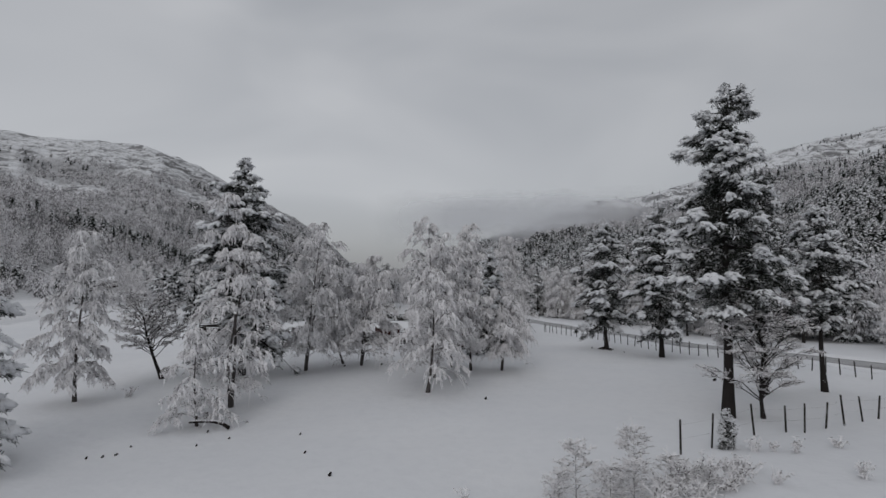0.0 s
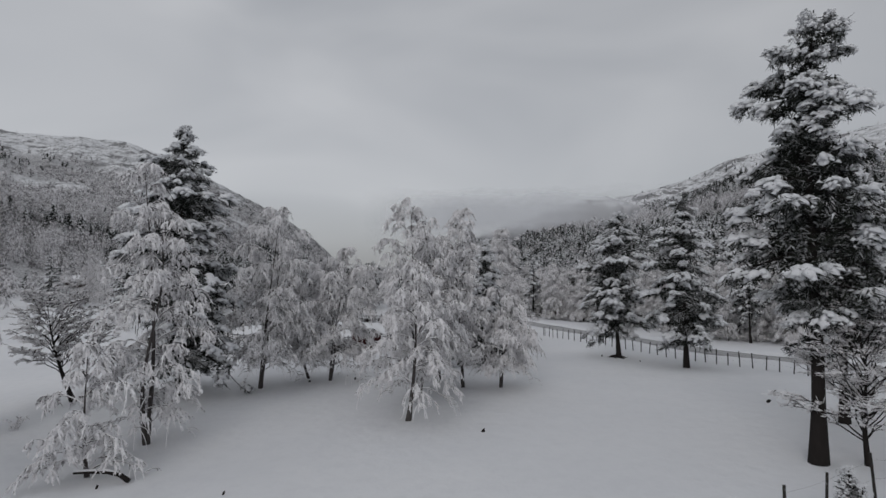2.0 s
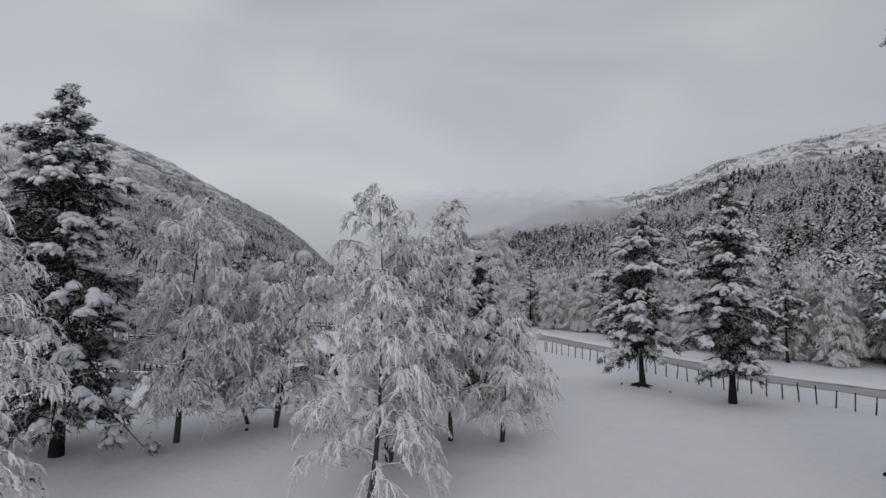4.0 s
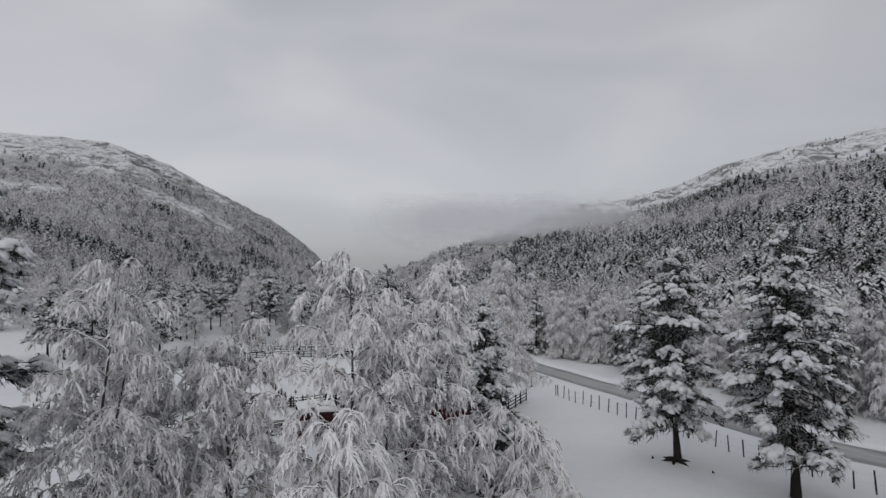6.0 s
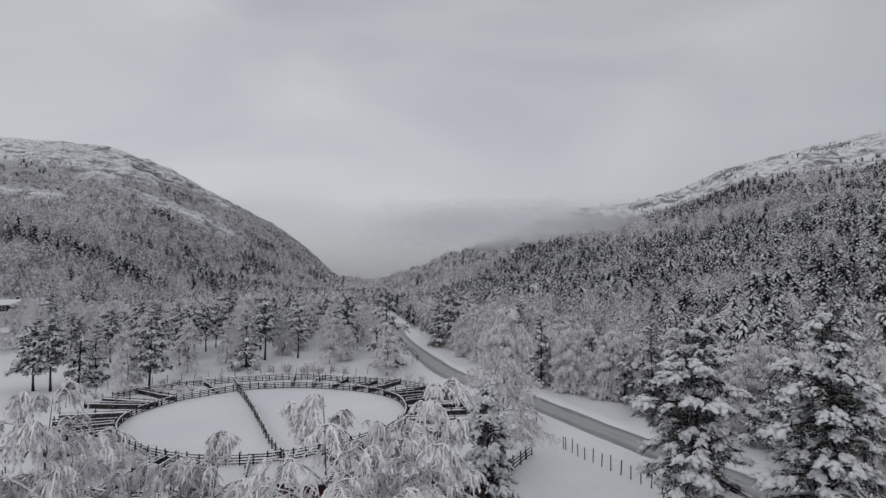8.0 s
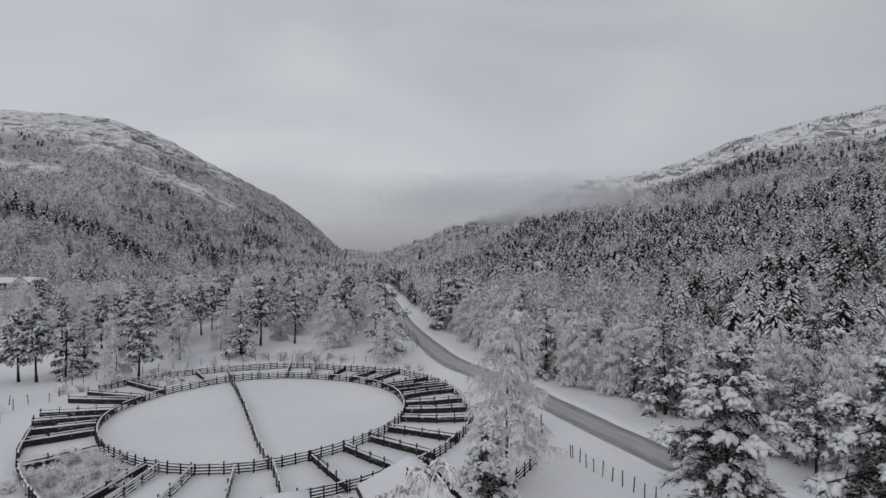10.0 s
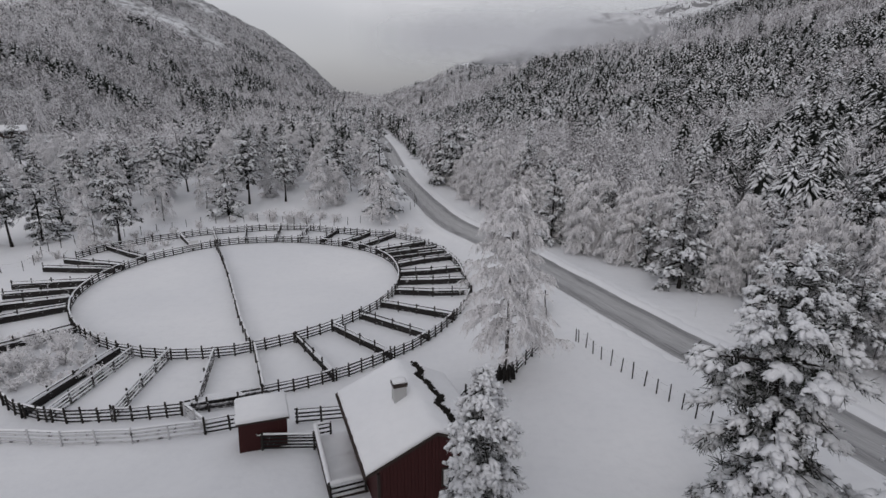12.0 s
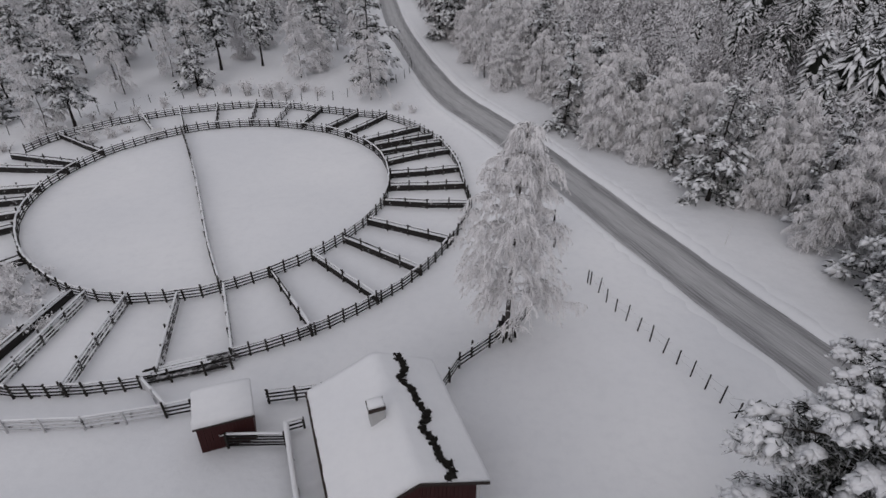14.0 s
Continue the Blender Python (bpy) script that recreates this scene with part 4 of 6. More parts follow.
def plant(kind, x, y, size, rng, open_ground=False):
    copies = WOOD_PINES if kind == "p" else WOOD_BIRCHES
    pick = int(rng.integers(0, 4))
    tree = copies[pick - pick % 2 if open_ground and kind == "p" else pick]
    m = Matrix.Translation((x, y, on(x, y) - 0.1)) @ Matrix.Rotation(rng.uniform(0, 6.28), 4, "Z") @ Matrix.Diagonal((size, size, size * rng.uniform(0.9, 1.12), 1))
    made = copy_thing(tree, Matrix.Identity(4))
    made.matrix_basis = m
    PLACED.append((x, y))


rng = np.random.default_rng(77)
for kind, x, y, size in [("p", -55.2, 106.8, 1.05), ("p", -94.0, 143.0, 1.1), ("p", -90.0, 140.5, 1.0), ("p", -98.0, 148.0, 1.15), ("b", -87.0, 138.5, 1.0), ("p", -50.2, 109, 0.95), ("p", -51.5, 115.5, 0.95), ("p", -30.0, 123.0, 1.05), ("b", -13.5, 129.0, 0.8), ("b", -27.0, 136.0, 0.9),
                         ("b", -4.9, 117.6, 0.95), ("p", -5.6, 124.0, 1.35), ("b", -39.0, 120.0, 0.9), ("p", -45.3, 149.0, 0.9), ("p", 30.4, 87.2, 0.82), 
                         ("p", 34.0, 82.6, 0.85), ("p", 33.0, 74.5, 0.8), ("p", 31.6, 70.2, 0.72), ("p", 35.2, 66.8, 0.8), ("b", 12.6, 118.4, 0.8), ("p", 7.6, 146.6, 1.25), ("p", 4.6, 151.0, 1.2), ("b", 10.8, 124.5, 0.9), ("b", 9.4, 133.0, 0.95),
                         ("b", 21.6, 101.6, 0.8), ("b", 23.4, 97.6, 0.75), ("b", 31.6, 79.0, 0.7), ("p", 41.5, 62.5, 1.0), ("p", 49.5, 49.0, 1.1), ("p", 54.0, 44.0, 1.0), ("b", 46.0, 54.0, 0.9)]:
    plant(kind, x, y, size, rng)


def clear_of(x, y, gap):
    return min((x - px) ** 2 + (y - py) ** 2 for px, py in PLACED) > gap * gap


# the thicket that faces the road
for y in np.arange(64, 165, 0.50):
    depth = rng.uniform(0.3, 8.5)
    x = float(np.interp(y, EDGE[:, 0], EDGE[:, 1])) + depth * 0.9
    yy = y + depth * 0.4
    if clear_of(x, yy, 1.7):
        plant("p" if rng.uniform() < (0.13 if depth > 2 else 0.10) else "b", x, yy, rng.uniform(0.55, 0.8) if depth < 3 else rng.uniform(0.7, 1.05), rng)
# open stand behind the fold
tries = 0
while tries < 700:
    tries += 1
    x, y = rng.uniform(-95, -5), rng.uniform(112, 166)
    rd = float(road_distance(np.array([x]), np.array([y]))[0])
    lone = y < 118 + 0.12 * (x + 40) ** 2 / 10
    if rd > 6.5 and not lone and clear_of(x, y, 5.6) and rng.uniform() < 0.75 and math.hypot(x + 17, y - 91.5) > 29:
        plant("b" if rng.uniform() < 0.66 else "p", x, y, rng.uniform(0.75, 1.2), rng, True)
# far side of the road towards the near meadow
for x, y in [(44, 66), (48, 63), (52, 58), (57, 54), (40, 70), (37, 73), (62, 50), (46, 70), (55, 62), (60, 58), (66, 46), (50, 68), (43, 74)]:
    plant("b" if rng.uniform() < 0.6 else "p", x, y, rng.uniform(0.8, 1.2), rng)


# ---- hillside forest: too many to count, one object for each kind ----
def far_conifers(rng, p, tall, pads, heart, big=1.0):
    """Pines far off: a ragged dark heart with drooping boughs, each under a ridge of snow."""
    n = len(p)
    h = tall[:, None]
    u = (np.arange(pads) + rng.uniform(-0.4, 0.4, (n, pads))) / pads
    u = 0.20 + 0.80 * np.clip(u, 0, 1)
    slim = rng.uniform(0.20, 0.33, (n, 1))
    lop = 1 + 0.22 * np.sin(u * rng.uniform(5, 11, (n, 1)) + rng.uniform(0, 6.28, (n, 1)))
    reach = h * slim * lop * np.interp(u, (0.2, 0.34, 0.5, 0.7, 0.88, 1.0), (0.66, 0.95, 1.0, 0.88, 0.62, 0.20)) * rng.uniform(0.72, 1.15, u.shape)
    turn = np.arange(pads) * 2.399 + rng.uniform(0, 6.28, (n, 1)) + rng.normal(0, 0.35, u.shape)
    out, side = np.stack([np.cos(turn), np.sin(turn), 0 * turn], -1), np.stack([-np.sin(turn), np.cos(turn), 0 * turn], -1)
    stem = p[:, None] + np.stack([0 * u, 0 * u, u * h], -1)
    wide = (h * big * rng.uniform(0.05, 0.105, u.shape) * (1.2 - 0.5 * u))[..., None]
    far, lift = reach[..., None], np.array([0, 0, 1.0])
    fall = far * rng.uniform(0.25, 0.62, far.shape)
    mid = stem + out * far * 0.62 - lift * (fall * 0.35 - wide * 0.35)
    root = stem + out * far * 0.15
    tip = stem + out * far * 1.05 - lift * fall * 1.25
    sag = lift * wide * rng.uniform(0.5, 1.0, far.shape)
    left, right = mid + side * wide - sag, mid - side * wide - sag
    v = np.stack([mid, root, left, tip, right], 2).reshape(-1, 3)
    k = (np.arange(n * pads) * 5)[:, None]
    f = np.concatenate([k + np.array([[0, i, j]]) for i, j in ((1, 2), (2, 3), (3, 4), (4, 1))])
    load = np.tile((1.0, 0.58, 0.26, 0.36, 0.26), n * pads) + np.repeat(rng.uniform(-0.22, 0.14, n), pads * 5)
    shapes, loads = [(v, f)], [load]
    # the heart, in two ragged skirts
    for low, belly, top, share in ((0.10, 0.30, 0.70, 0.66), (0.42, 0.58, 0.93, 0.46)):
        w = np.arange(heart) * 2 * np.pi / heart + rng.uniform(0, 6.28, (n, 1))
        r = h * slim * share * rng.uniform(0.6, 1.35, w.shape)
        ring = p[:, None] + np.stack([np.cos(w) * r, np.sin(w) * r, h * (belly + rng.uniform(-0.08, 0.08, w.shape))], -1)
        tips = p[:, None] + np.stack([0 * h, 0 * h, h * top], -1)
        heel = p[:, None] + np.stack([0 * h, 0 * h, h * low], -1)
        hv = np.concatenate([tips, ring, heel], 1).reshape(-1, 3)
        k = (np.arange(n) * (heart + 2))[:, None]
        i, j = 1 + np.arange(heart), 1 + (np.arange(heart) + 1) % heart
        shapes.append((hv, np.concatenate([np.stack([k + 0 * i, k + i, k + j], -1).reshape(-1, 3), np.stack([k + 0 * i + heart + 1, k + j, k + i], -1).reshape(-1, 3)])))
        loads.append(np.full(len(hv), 0.10))
    return *joined(*shapes), np.concatenate(loads)


def far_birches(rng, p, tall, sprays, width, length):
    """Birches far off: two or three domed heads of fine hanging twigs."""
    n = len(p)
    h = tall[:, None]
    u = rng.uniform(0, 1, (n, sprays)) ** 0.8
    head = rng.integers(0, 3, u.shape)
    lean, grown = rng.uniform(0, 6.28, (n, 3)), rng.uniform(0.70, 0.95, (n, 3))
    grown[:, 0] = 1.0
    row = np.arange(n)[:, None]
    hl, hg = lean[row, head], grown[row, head]
    turn = rng.uniform(0, 6.28, u.shape)
    wide = h * 0.19 * np.sin(np.pi * (0.12 + 0.84 * u)) ** 0.8 * rng.uniform(0.10, 1.0, u.shape) ** 0.4
    off = h * 0.11 * (0.35 + 0.65 * u)
    c = p[:, None] + np.stack([np.cos(turn) * wide + np.cos(hl) * off, np.sin(turn) * wide + np.sin(hl) * off, h * hg * (0.12 + 0.86 * u)], -1)
    face = rng.uniform(0, 6.28, u.shape)
    half = (h * width * rng.uniform(0.5, 1.4, u.shape))[..., None]
    side = np.stack([np.cos(face), np.sin(face), rng.normal(0, 0.5, u.shape)], -1) * half
    down = np.interp(u + rng.normal(0, 0.1, u.shape), (0.55, 0.97), (-1.0, 0.5))
    way = np.stack([np.cos(turn) * 0.5 + rng.normal(0, 0.2, u.shape), np.sin(turn) * 0.5 + rng.normal(0, 0.2, u.shape), down], -1)
    end = c + way * (h * length * rng.uniform(0.6, 1.4, u.shape))[..., None]
    v = np.stack([c - side, c + side, end], -2).reshape(-1, 3)
    # crown shade painted by the load: darker twig colour low down and inside
    load = rng.uniform(0.35, 0.85, (n, 1)) + rng.uniform(-0.15, 0.15, u.shape) + 0.45 * (u - 0.5) + 0.35 * (wide / (h * 0.19) - 0.7)
    return v, np.arange(len(v)).reshape(-1, 3), np.repeat(load.ravel(), 3)


def scattered(rng, gap, r0, r1):
    """One spot in each square of a net, shifted at random, between two distances."""
    g = np.arange(-1150, 1150, gap)
    x, y = (c.ravel() for c in np.meshgrid(g, g + 30))
    x, y = x + rng.uniform(-0.48, 0.48, x.shape) * gap, y + rng.uniform(-0.48, 0.48, x.shape) * gap
    r, bearing = np.hypot(x - 2, y - 26), np.degrees(np.arctan2(x - 2, y - 26))
    keep = (r >= r0) & (r < r1) & (bearing > -48) & (bearing < 52)
    return x[keep], y[keep]


def build_far_woods():
    rng = np.random.default_rng(9)
    x, y = (np.concatenate(c) for c in zip(scattered(rng, 3.5, 55, 250), scattered(rng, 4.1, 250, 430), scattered(rng, 5.2, 430, 1080)))
    n = len(x)
    r, bearing = np.hypot(x - 2, y - 26), np.degrees(np.arctan2(x - 2, y - 26))
    road = road_distance(x, y)
    crest, foot = (np.interp(bearing, SIDES[:, 0], SIDES[:, i]) for i in (2, 3))
    s = (r - foot) / (crest - foot)
    bald = rolling(x, y, 90, 4)
    w = wooded(x, y, road) * (1 - np.clip(1.6 * bare_rock(x, y), 0, 1)) * treeline(bearing, s, bald) * np.where((bald > 0.95) & (s > 0.3), 0.3, 1.0) * (s < 0.98)
    inside = x - np.interp(y, EDGE[:, 0], EDGE[:, 1])
    open_side = (inside < 0) & (y < 168)
    yard = (np.abs(x + 152 - (232 - y) * 0.77) < np.where(y > 206, 22, 10)) & (y > 156) & (y < 246)
    keep = (rng.uniform(0, 1, n) < w) & ~open_side & ~yard & ((inside > 4.5) | (y > 165))
    x, y, r, s, bearing, inside = x[keep], y[keep], r[keep], s[keep], bearing[keep], inside[keep]
    p = np.stack([x, y, height(x, y) - 0.2], 1)
    # pines hold the middle of the eastern slope, birches its foot and the upper woods
    east = np.interp(inside, (0, 14, 30, 45), (0.02, 0.06, 0.24, 0.56)) * np.interp(s, (0.30, 0.5, 0.8), (1.0, 0.72, 0.45))
    west = np.interp(s, (-0.4, 0.1, 0.35, 0.6), (0.26, 0.22, 0.04, 0.04)) + np.where(bearing > -24, 0.14, 0.0)
    fir = rng.normal(0, 0.16, len(x)) + 0.58 * rolling(x, y, 42, 3) < np.where(inside > 0, east, west) - 0.5
    high = np.interp(s, (0.45, 0.85), (1.0, 0.5))
    tall = np.where(fir, rng.uniform(6.0, 10.5, len(x)), rng.uniform(6.0, 10.0, len(x))) * high
    zones = (r < 115, (r >= 115) & (r < 190), (r >= 190) & (r < 330), (r >= 330) & (r < 500), r >= 500)
    for name, mat, label, grow, kind, sizes in (
            ("conifer_forest", FAR_PINE, "snow-dusted conifer forest covering the valley sides", far_conifers, fir, ((130, 7, 0.55), (95, 6, 0.62), (42, 5, 0.95), (22, 4, 1.3), (10, 3, 1.8))),
            ("birch_forest", FAR_BIRCH, "rime-grey birch woods covering the valley sides", far_birches, ~fir, ((460, 0.0095, 0.085), (260, 0.0130, 0.095), (105, 0.023, 0.125), (52, 0.036, 0.15), (26, 0.058, 0.19)))):
        grown = [grow(rng, p[kind & zone], tall[kind & zone], *size) for zone, size in zip(zones, sizes)]
        me = mesh_of(name, joined(*[g[:2] for g in grown]), mat)
        me.attributes.new("load", "FLOAT", "POINT").data.foreach_set("value", np.concatenate([g[2] for g in grown]).astype(np.float32))
        tagged(new(name, me), label, "forest", kind="stuff")


build_far_woods()


# ---- rail fences ----
def log_mesh(name, r, sides, mat, taper=1.0, flat=1.0):
    """A round length of wood from 0 to 1 along x."""
    v, f = tubes(np.array([[[0, 0, 0], [1.0, 0, 0]]]), np.array([[r, r * taper]]), sides)
    n = len(v)
    caps = [[0, i, i + 1] for i in range(1, sides - 1)] + [[sides, sides + i + 1, sides + i] for i in range(1, sides - 1)]
    return mesh_of(name, (v * (1, flat, 1), np.concatenate([f, caps])), mat, False)


RAIL = log_mesh("rail", 0.062, 5, FENCE_WOOD, 0.85, 0.6)
SNOWY_RAIL = log_mesh("snowy_rail", 0.068, 5, SNOWY_WOOD, 0.85, 0.8)
WHITE_RAIL = log_mesh("whitened_rail", 0.068, 5, WHITENED_WOOD, 0.85, 0.8)
POST = log_mesh("post", 0.07, 6, POST_WOOD, 0.9)
THIN_POST = log_mesh("thin_post", 0.045, 6, POST_WOOD, 0.9)
SNOWY_POST = log_mesh("snowy_post", 0.06, 6, WHITENED_WOOD, 0.9)
BOARD = mesh_of("board", box(0.5, 0, 0, 1, 0.05, 0.19), FENCE_WOOD)


def cap_mesh():
    t = np.linspace(0, np.pi, 5)
    v = np.array([[x, math.cos(a) * 0.075, math.sin(a) * 0.085 + 0.03 - 0.02 * (x in (0, 1))] for x in (0, 0.33, 0.66, 1) for a in t])
    q = [[i * 5 + j, i * 5 + j + 1, i * 5 + 6 + j, i * 5 + 5 + j] for i in range(3) for j in range(4)]
    return mesh_of("snow_cap", (v, tri(q)), SNOW, True)


CAP = cap_mesh()


def stretch(name, data, a, b, parent, label=""):
    """One length of wood from a to b."""
    a, b = Vector(a), Vector(b)
    ob = new(name, data)
    ob.parent = parent
    ob.matrix_basis = Matrix.Translation(a) @ (b - a).to_track_quat("X", "Z").to_matrix().to_4x4() @ Matrix.Diagonal(((b - a).length, 1, 1, 1))
    return tagged(ob, label)


FENCE_RNG = random.Random(3)


def rail_fence(name, plan, label, group="", rails=4, tall=0.9, gap=1.1, board=False, snowy=0.9, plastered=False, category="rail fence"):
    """A fence along plan points: posts with rails, and snow lying along the top."""
    p = np.asarray(plan, float)
    s = np.concatenate([[0], np.cumsum(np.linalg.norm(np.diff(p, axis=0), axis=1))])
    n = max(1, int(round(s[-1] / gap)))
    at = np.stack([np.interp(np.linspace(0, s[-1], n + 1), s, p[:, i]) for i in (0, 1)], 1)
    z = height(at[:, 0], at[:, 1])
    fence = thing(name, (at[0, 0], at[0, 1], z[0]), label, category, group)
    spots = [Vector((x - at[0, 0], y - at[0, 1], h - z[0])) for (x, y), h in zip(at, z)]
    rnd = FENCE_RNG.uniform
    for q in spots:
        stretch("post", SNOWY_POST if plastered and snowy >= 1 else POST, q + Vector((0, 0, -0.25)), q + Vector((rnd(-0.05, 0.05), rnd(-0.05, 0.05), tall + rnd(0.05, 0.26))), fence)
    pairs = list(zip(spots[::2], spots[2::2])) + ([] if n % 2 == 0 else [(spots[-2], spots[-1])])
    for a, b in pairs:
        run = (b - a).normalized()
        aside = Vector((-run.y, run.x, 0)) * 0.08
        if board:
            # close boards below, a free rail with snow above
            for h in (0.12, 0.31, 0.50):
                stretch("board", BOARD, a + aside - run * 0.1 + Vector((0, 0, h + rnd(-0.03, 0.03))), b + aside + run * 0.1 + Vector((0, 0, h + rnd(-0.03, 0.03))), fence)
            stretch("rail", RAIL, a + aside - run * 0.1 + Vector((0, 0, tall - 0.06 + rnd(-0.04, 0.04))), b + aside + run * 0.1 + Vector((0, 0, tall - 0.06 + rnd(-0.04, 0.04))), fence)
            stretch("snow_cap", CAP, a + aside + Vector((0, 0, 0.59)), b + aside + Vector((0, 0, 0.59)), fence).scale.z = rnd(0.5, 1.0)
            if rnd(0, 1) < 0.8:
                stretch("snow_cap", CAP, a + aside + run * rnd(0, 0.4) + Vector((0, 0, tall - 0.03)), b + aside - run * rnd(0, 0.4) + Vector((0, 0, tall - 0.03)), fence).scale.z = rnd(0.5, 0.9)
            continue
        levels = [tall * (0.16 + 0.84 * i / (rails - 1)) - 0.04 for i in range(rails)]
        for h in levels:
            stretch("rail", (WHITE_RAIL if snowy >= 1 else SNOWY_RAIL) if plastered else RAIL, a + aside - run * 0.1 + Vector((0, 0, h + rnd(-0.03, 0.03))), b + aside + run * 0.1 + Vector((0, 0, h + rnd(-0.03, 0.03))), fence)
        if rnd(0, 1) < snowy:
            stretch("snow_cap", CAP, a + aside + Vector((0, 0, levels[-1] + 0.03)), b + aside + Vector((0, 0, levels[-1] + 0.03)), fence).scale.z = rnd(0.55, 1.05)
    return fence


FOLD = np.array([-17.0, 91.5])
RIM = np.array([(-190, 24.4), (-176, 23.4), (-160, 21.4), (-150, 21.2), (-131, 22), (-117, 23.3), (-104, 25.2), (-95, 25.4), (-87, 25.2), (-69, 24.1), (-46, 24.1), (-25, 24.1), (-11, 24.2), (0, 23.3), (20, 23.3), (37, 23.7), (52, 23.8), (61, 22.6), (74, 22.5), (96, 23.6), (108, 23.4), (130, 24.6), (149, 25.8), (163, 24.6), (175, 24.2)], float)


def ring_point(deg, r):
    a = math.radians(deg)
    return FOLD[0] + r * math.cos(a), FOLD[1] + r * math.sin(a)


INNER = np.array([(-180, 16.0), (-165, 15.7), (-148, 15.6), (-135, 15.7), (-120, 16.1), (-110, 16.6), (-100, 17.0), (-88, 17.1), (-75, 16.9), (-62, 16.6), (-50, 16.4), (150, 16.4), (180, 16.0)], float)


def inner(deg, out=0.0):
    return ring_point(deg, out + float(np.interp(deg, INNER[:, 0], INNER[:, 1])))


def rim(deg):
    return ring_point(deg, float(np.interp(deg, RIM[:, 0], RIM[:, 1])))


rail_fence("ring_fence", [inner(d) for d in range(-180, 181, 5)], "dark wooden rail fence round the snowy middle of the sheep fold", tall=0.88, gap=1.15)
rail_fence("outer_fence", [rim(d) for d in range(-69, 163, 4)], "dark wooden rail fence along the outside of the sheep fold", tall=0.88, gap=1.0)
rail_fence("outer_fence", [rim(d) for d in range(-160, -90, 4)] + [(-15.8, 66.25), (-14.2, 66.45), (-12.55, 66.7)], "dark wooden rail fence along the outside of the sheep fold", tall=0.88, gap=1.0)
for a, b, planked in [(-69.5, -69, 0), (-58, -57.7, 1), (-46.5, -46, 1), (-35.8, -35.6, 1), (-24.5, -25, 1), (-12, -11, 1), (-1.8, -1.6, 1), (6.5, 7, 1), (16, 18, 1), (25, 24, 1), (31.8, 30, 1), (38.4, 37, 1), (50, 51.8, 1), (60.7, 60.7, 1), (72.8, 74, 1),
                      (84, 85, 0), (94, 96, 0), (108, 107.6, 0), (120, 118.5, 0), (130.5, 128.5, 1), (-79.5, -78.4, 0), (-90.5, -89.4, 0), (-100, -98.9, 0), (-104.5, -103.2, 1), (-130, -131, 1), (-151.5, -150.5, 1), (-160, -160.4, 1), (-170, -169.5, 1), (-179, -177, 1), (166.5, 169.9, 1), (161.5, 163, 1), (151, 149, 1)]:
    rail_fence("pen_divider", [inner(a, 0.1), rim(b)], "wooden pen divider between two snowy pens of the fold", "pen dividers", 4, 0.9, 1.9, bool(planked), 0.95, not planked, category="pen divider")
rail_fence("middle_fence", [(-25.6, 105.6), (-23.0, 100.6), (-20.6, 95.7), (-18.9, 92.0), (-17.3, 88.4), (-15.6, 84.6), (-14.2, 81.4), (-12.6, 78.2), (-11.6, 76.3)], "snow-plastered dark fence across the middle of the fold", "", 4, 0.85, 1.7, False, 0.8, True)
rail_fence("field_fence", [(-30, 66.0), (-23.2, 64.5), (-17.8, 63.8), (-14.6, 63.9), (-10.4, 64.6)], "rail fence plastered white with snow outside the fold", "", 4, 0.9, 1.9, False, 1.0, True)
rail_fence("field_fence", [(-10.4, 64.6), (-7.6, 65.0)], "short dark rail fence joining the red shed", "", 4, 0.95, 1.4)
rail_fence("field_fence", [(-12.5, 66.6), (-10.4, 64.7)], "short snow-capped rail fence between fold and field", "", 4, 0.9, 1.6, False, 1.0, True)
rail_fence("yard_fence", [(-5.2, 65.3), (-2.4, 65.8)], "dark rail fence between shed and cabin", "", 4, 0.95, 1.4)
rail_fence("yard_gate", [(-6.3, 62.2), (-3.5, 62.2)], "dark slatted gate with snow on its top rail", "", 5, 0.95, 2.4, False, 1.0, category="gate")
rail_fence("birch_fence", [(3.9, 65.7), (4.6, 67.1), (5.4, 68.7), (6.7, 69.4), (7.6, 69.8), (9.2, 71.4), (11.0, 74.2)], "dark rail fence curving past the tall birch", "", 4, 1.0, 1.3)
rail_fence("birch_fence", [(13.3, 83.2), (12.6, 79.6)], "short dark rail fence near the road", "", 4, 1.0, 1.6)


def rail_pile():
    pile = thing("rail_pile", (-10.4, 68.05, on(-10.4, 68.05)), "ragged stack of loose fence rails half covered by snow", "timber pile")
    r = random.Random(8)
    for i in range(22):
        z, across = 0.08 + 0.13 * (i // 5), -0.42 + 0.2 * (i % 5) + r.uniform(-0.08, 0.08)
        start, end = r.uniform(-2.6, -1.5), r.uniform(1.4, 2.6)
        stretch("rail", SNOWY_RAIL if i % 3 else RAIL, (start, 0.32 * start - across, z + r.uniform(-0.04, 0.04)), (end, 0.32 * end - across + r.uniform(-0.25, 0.25), z + r.uniform(-0.05, 0.10)), pile)
    for k in range(4):
        start, end = r.uniform(-2.3, -1.0), r.uniform(0.6, 2.2)
        stretch("snow_cap", CAP, (start, 0.32 * start + 0.24 * (k - 1), 0.64), (end, 0.32 * end + 0.24 * (k - 1), 0.66), pile)
    for x in (-2.3, -0.8, 0.9, 2.3):
        stretch("post", POST, (x, 0.32 * x - 0.6, -0.2), (x + r.uniform(-0.1, 0.1), 0.32 * x - 0.6, 1.1), pile)


rail_pile()


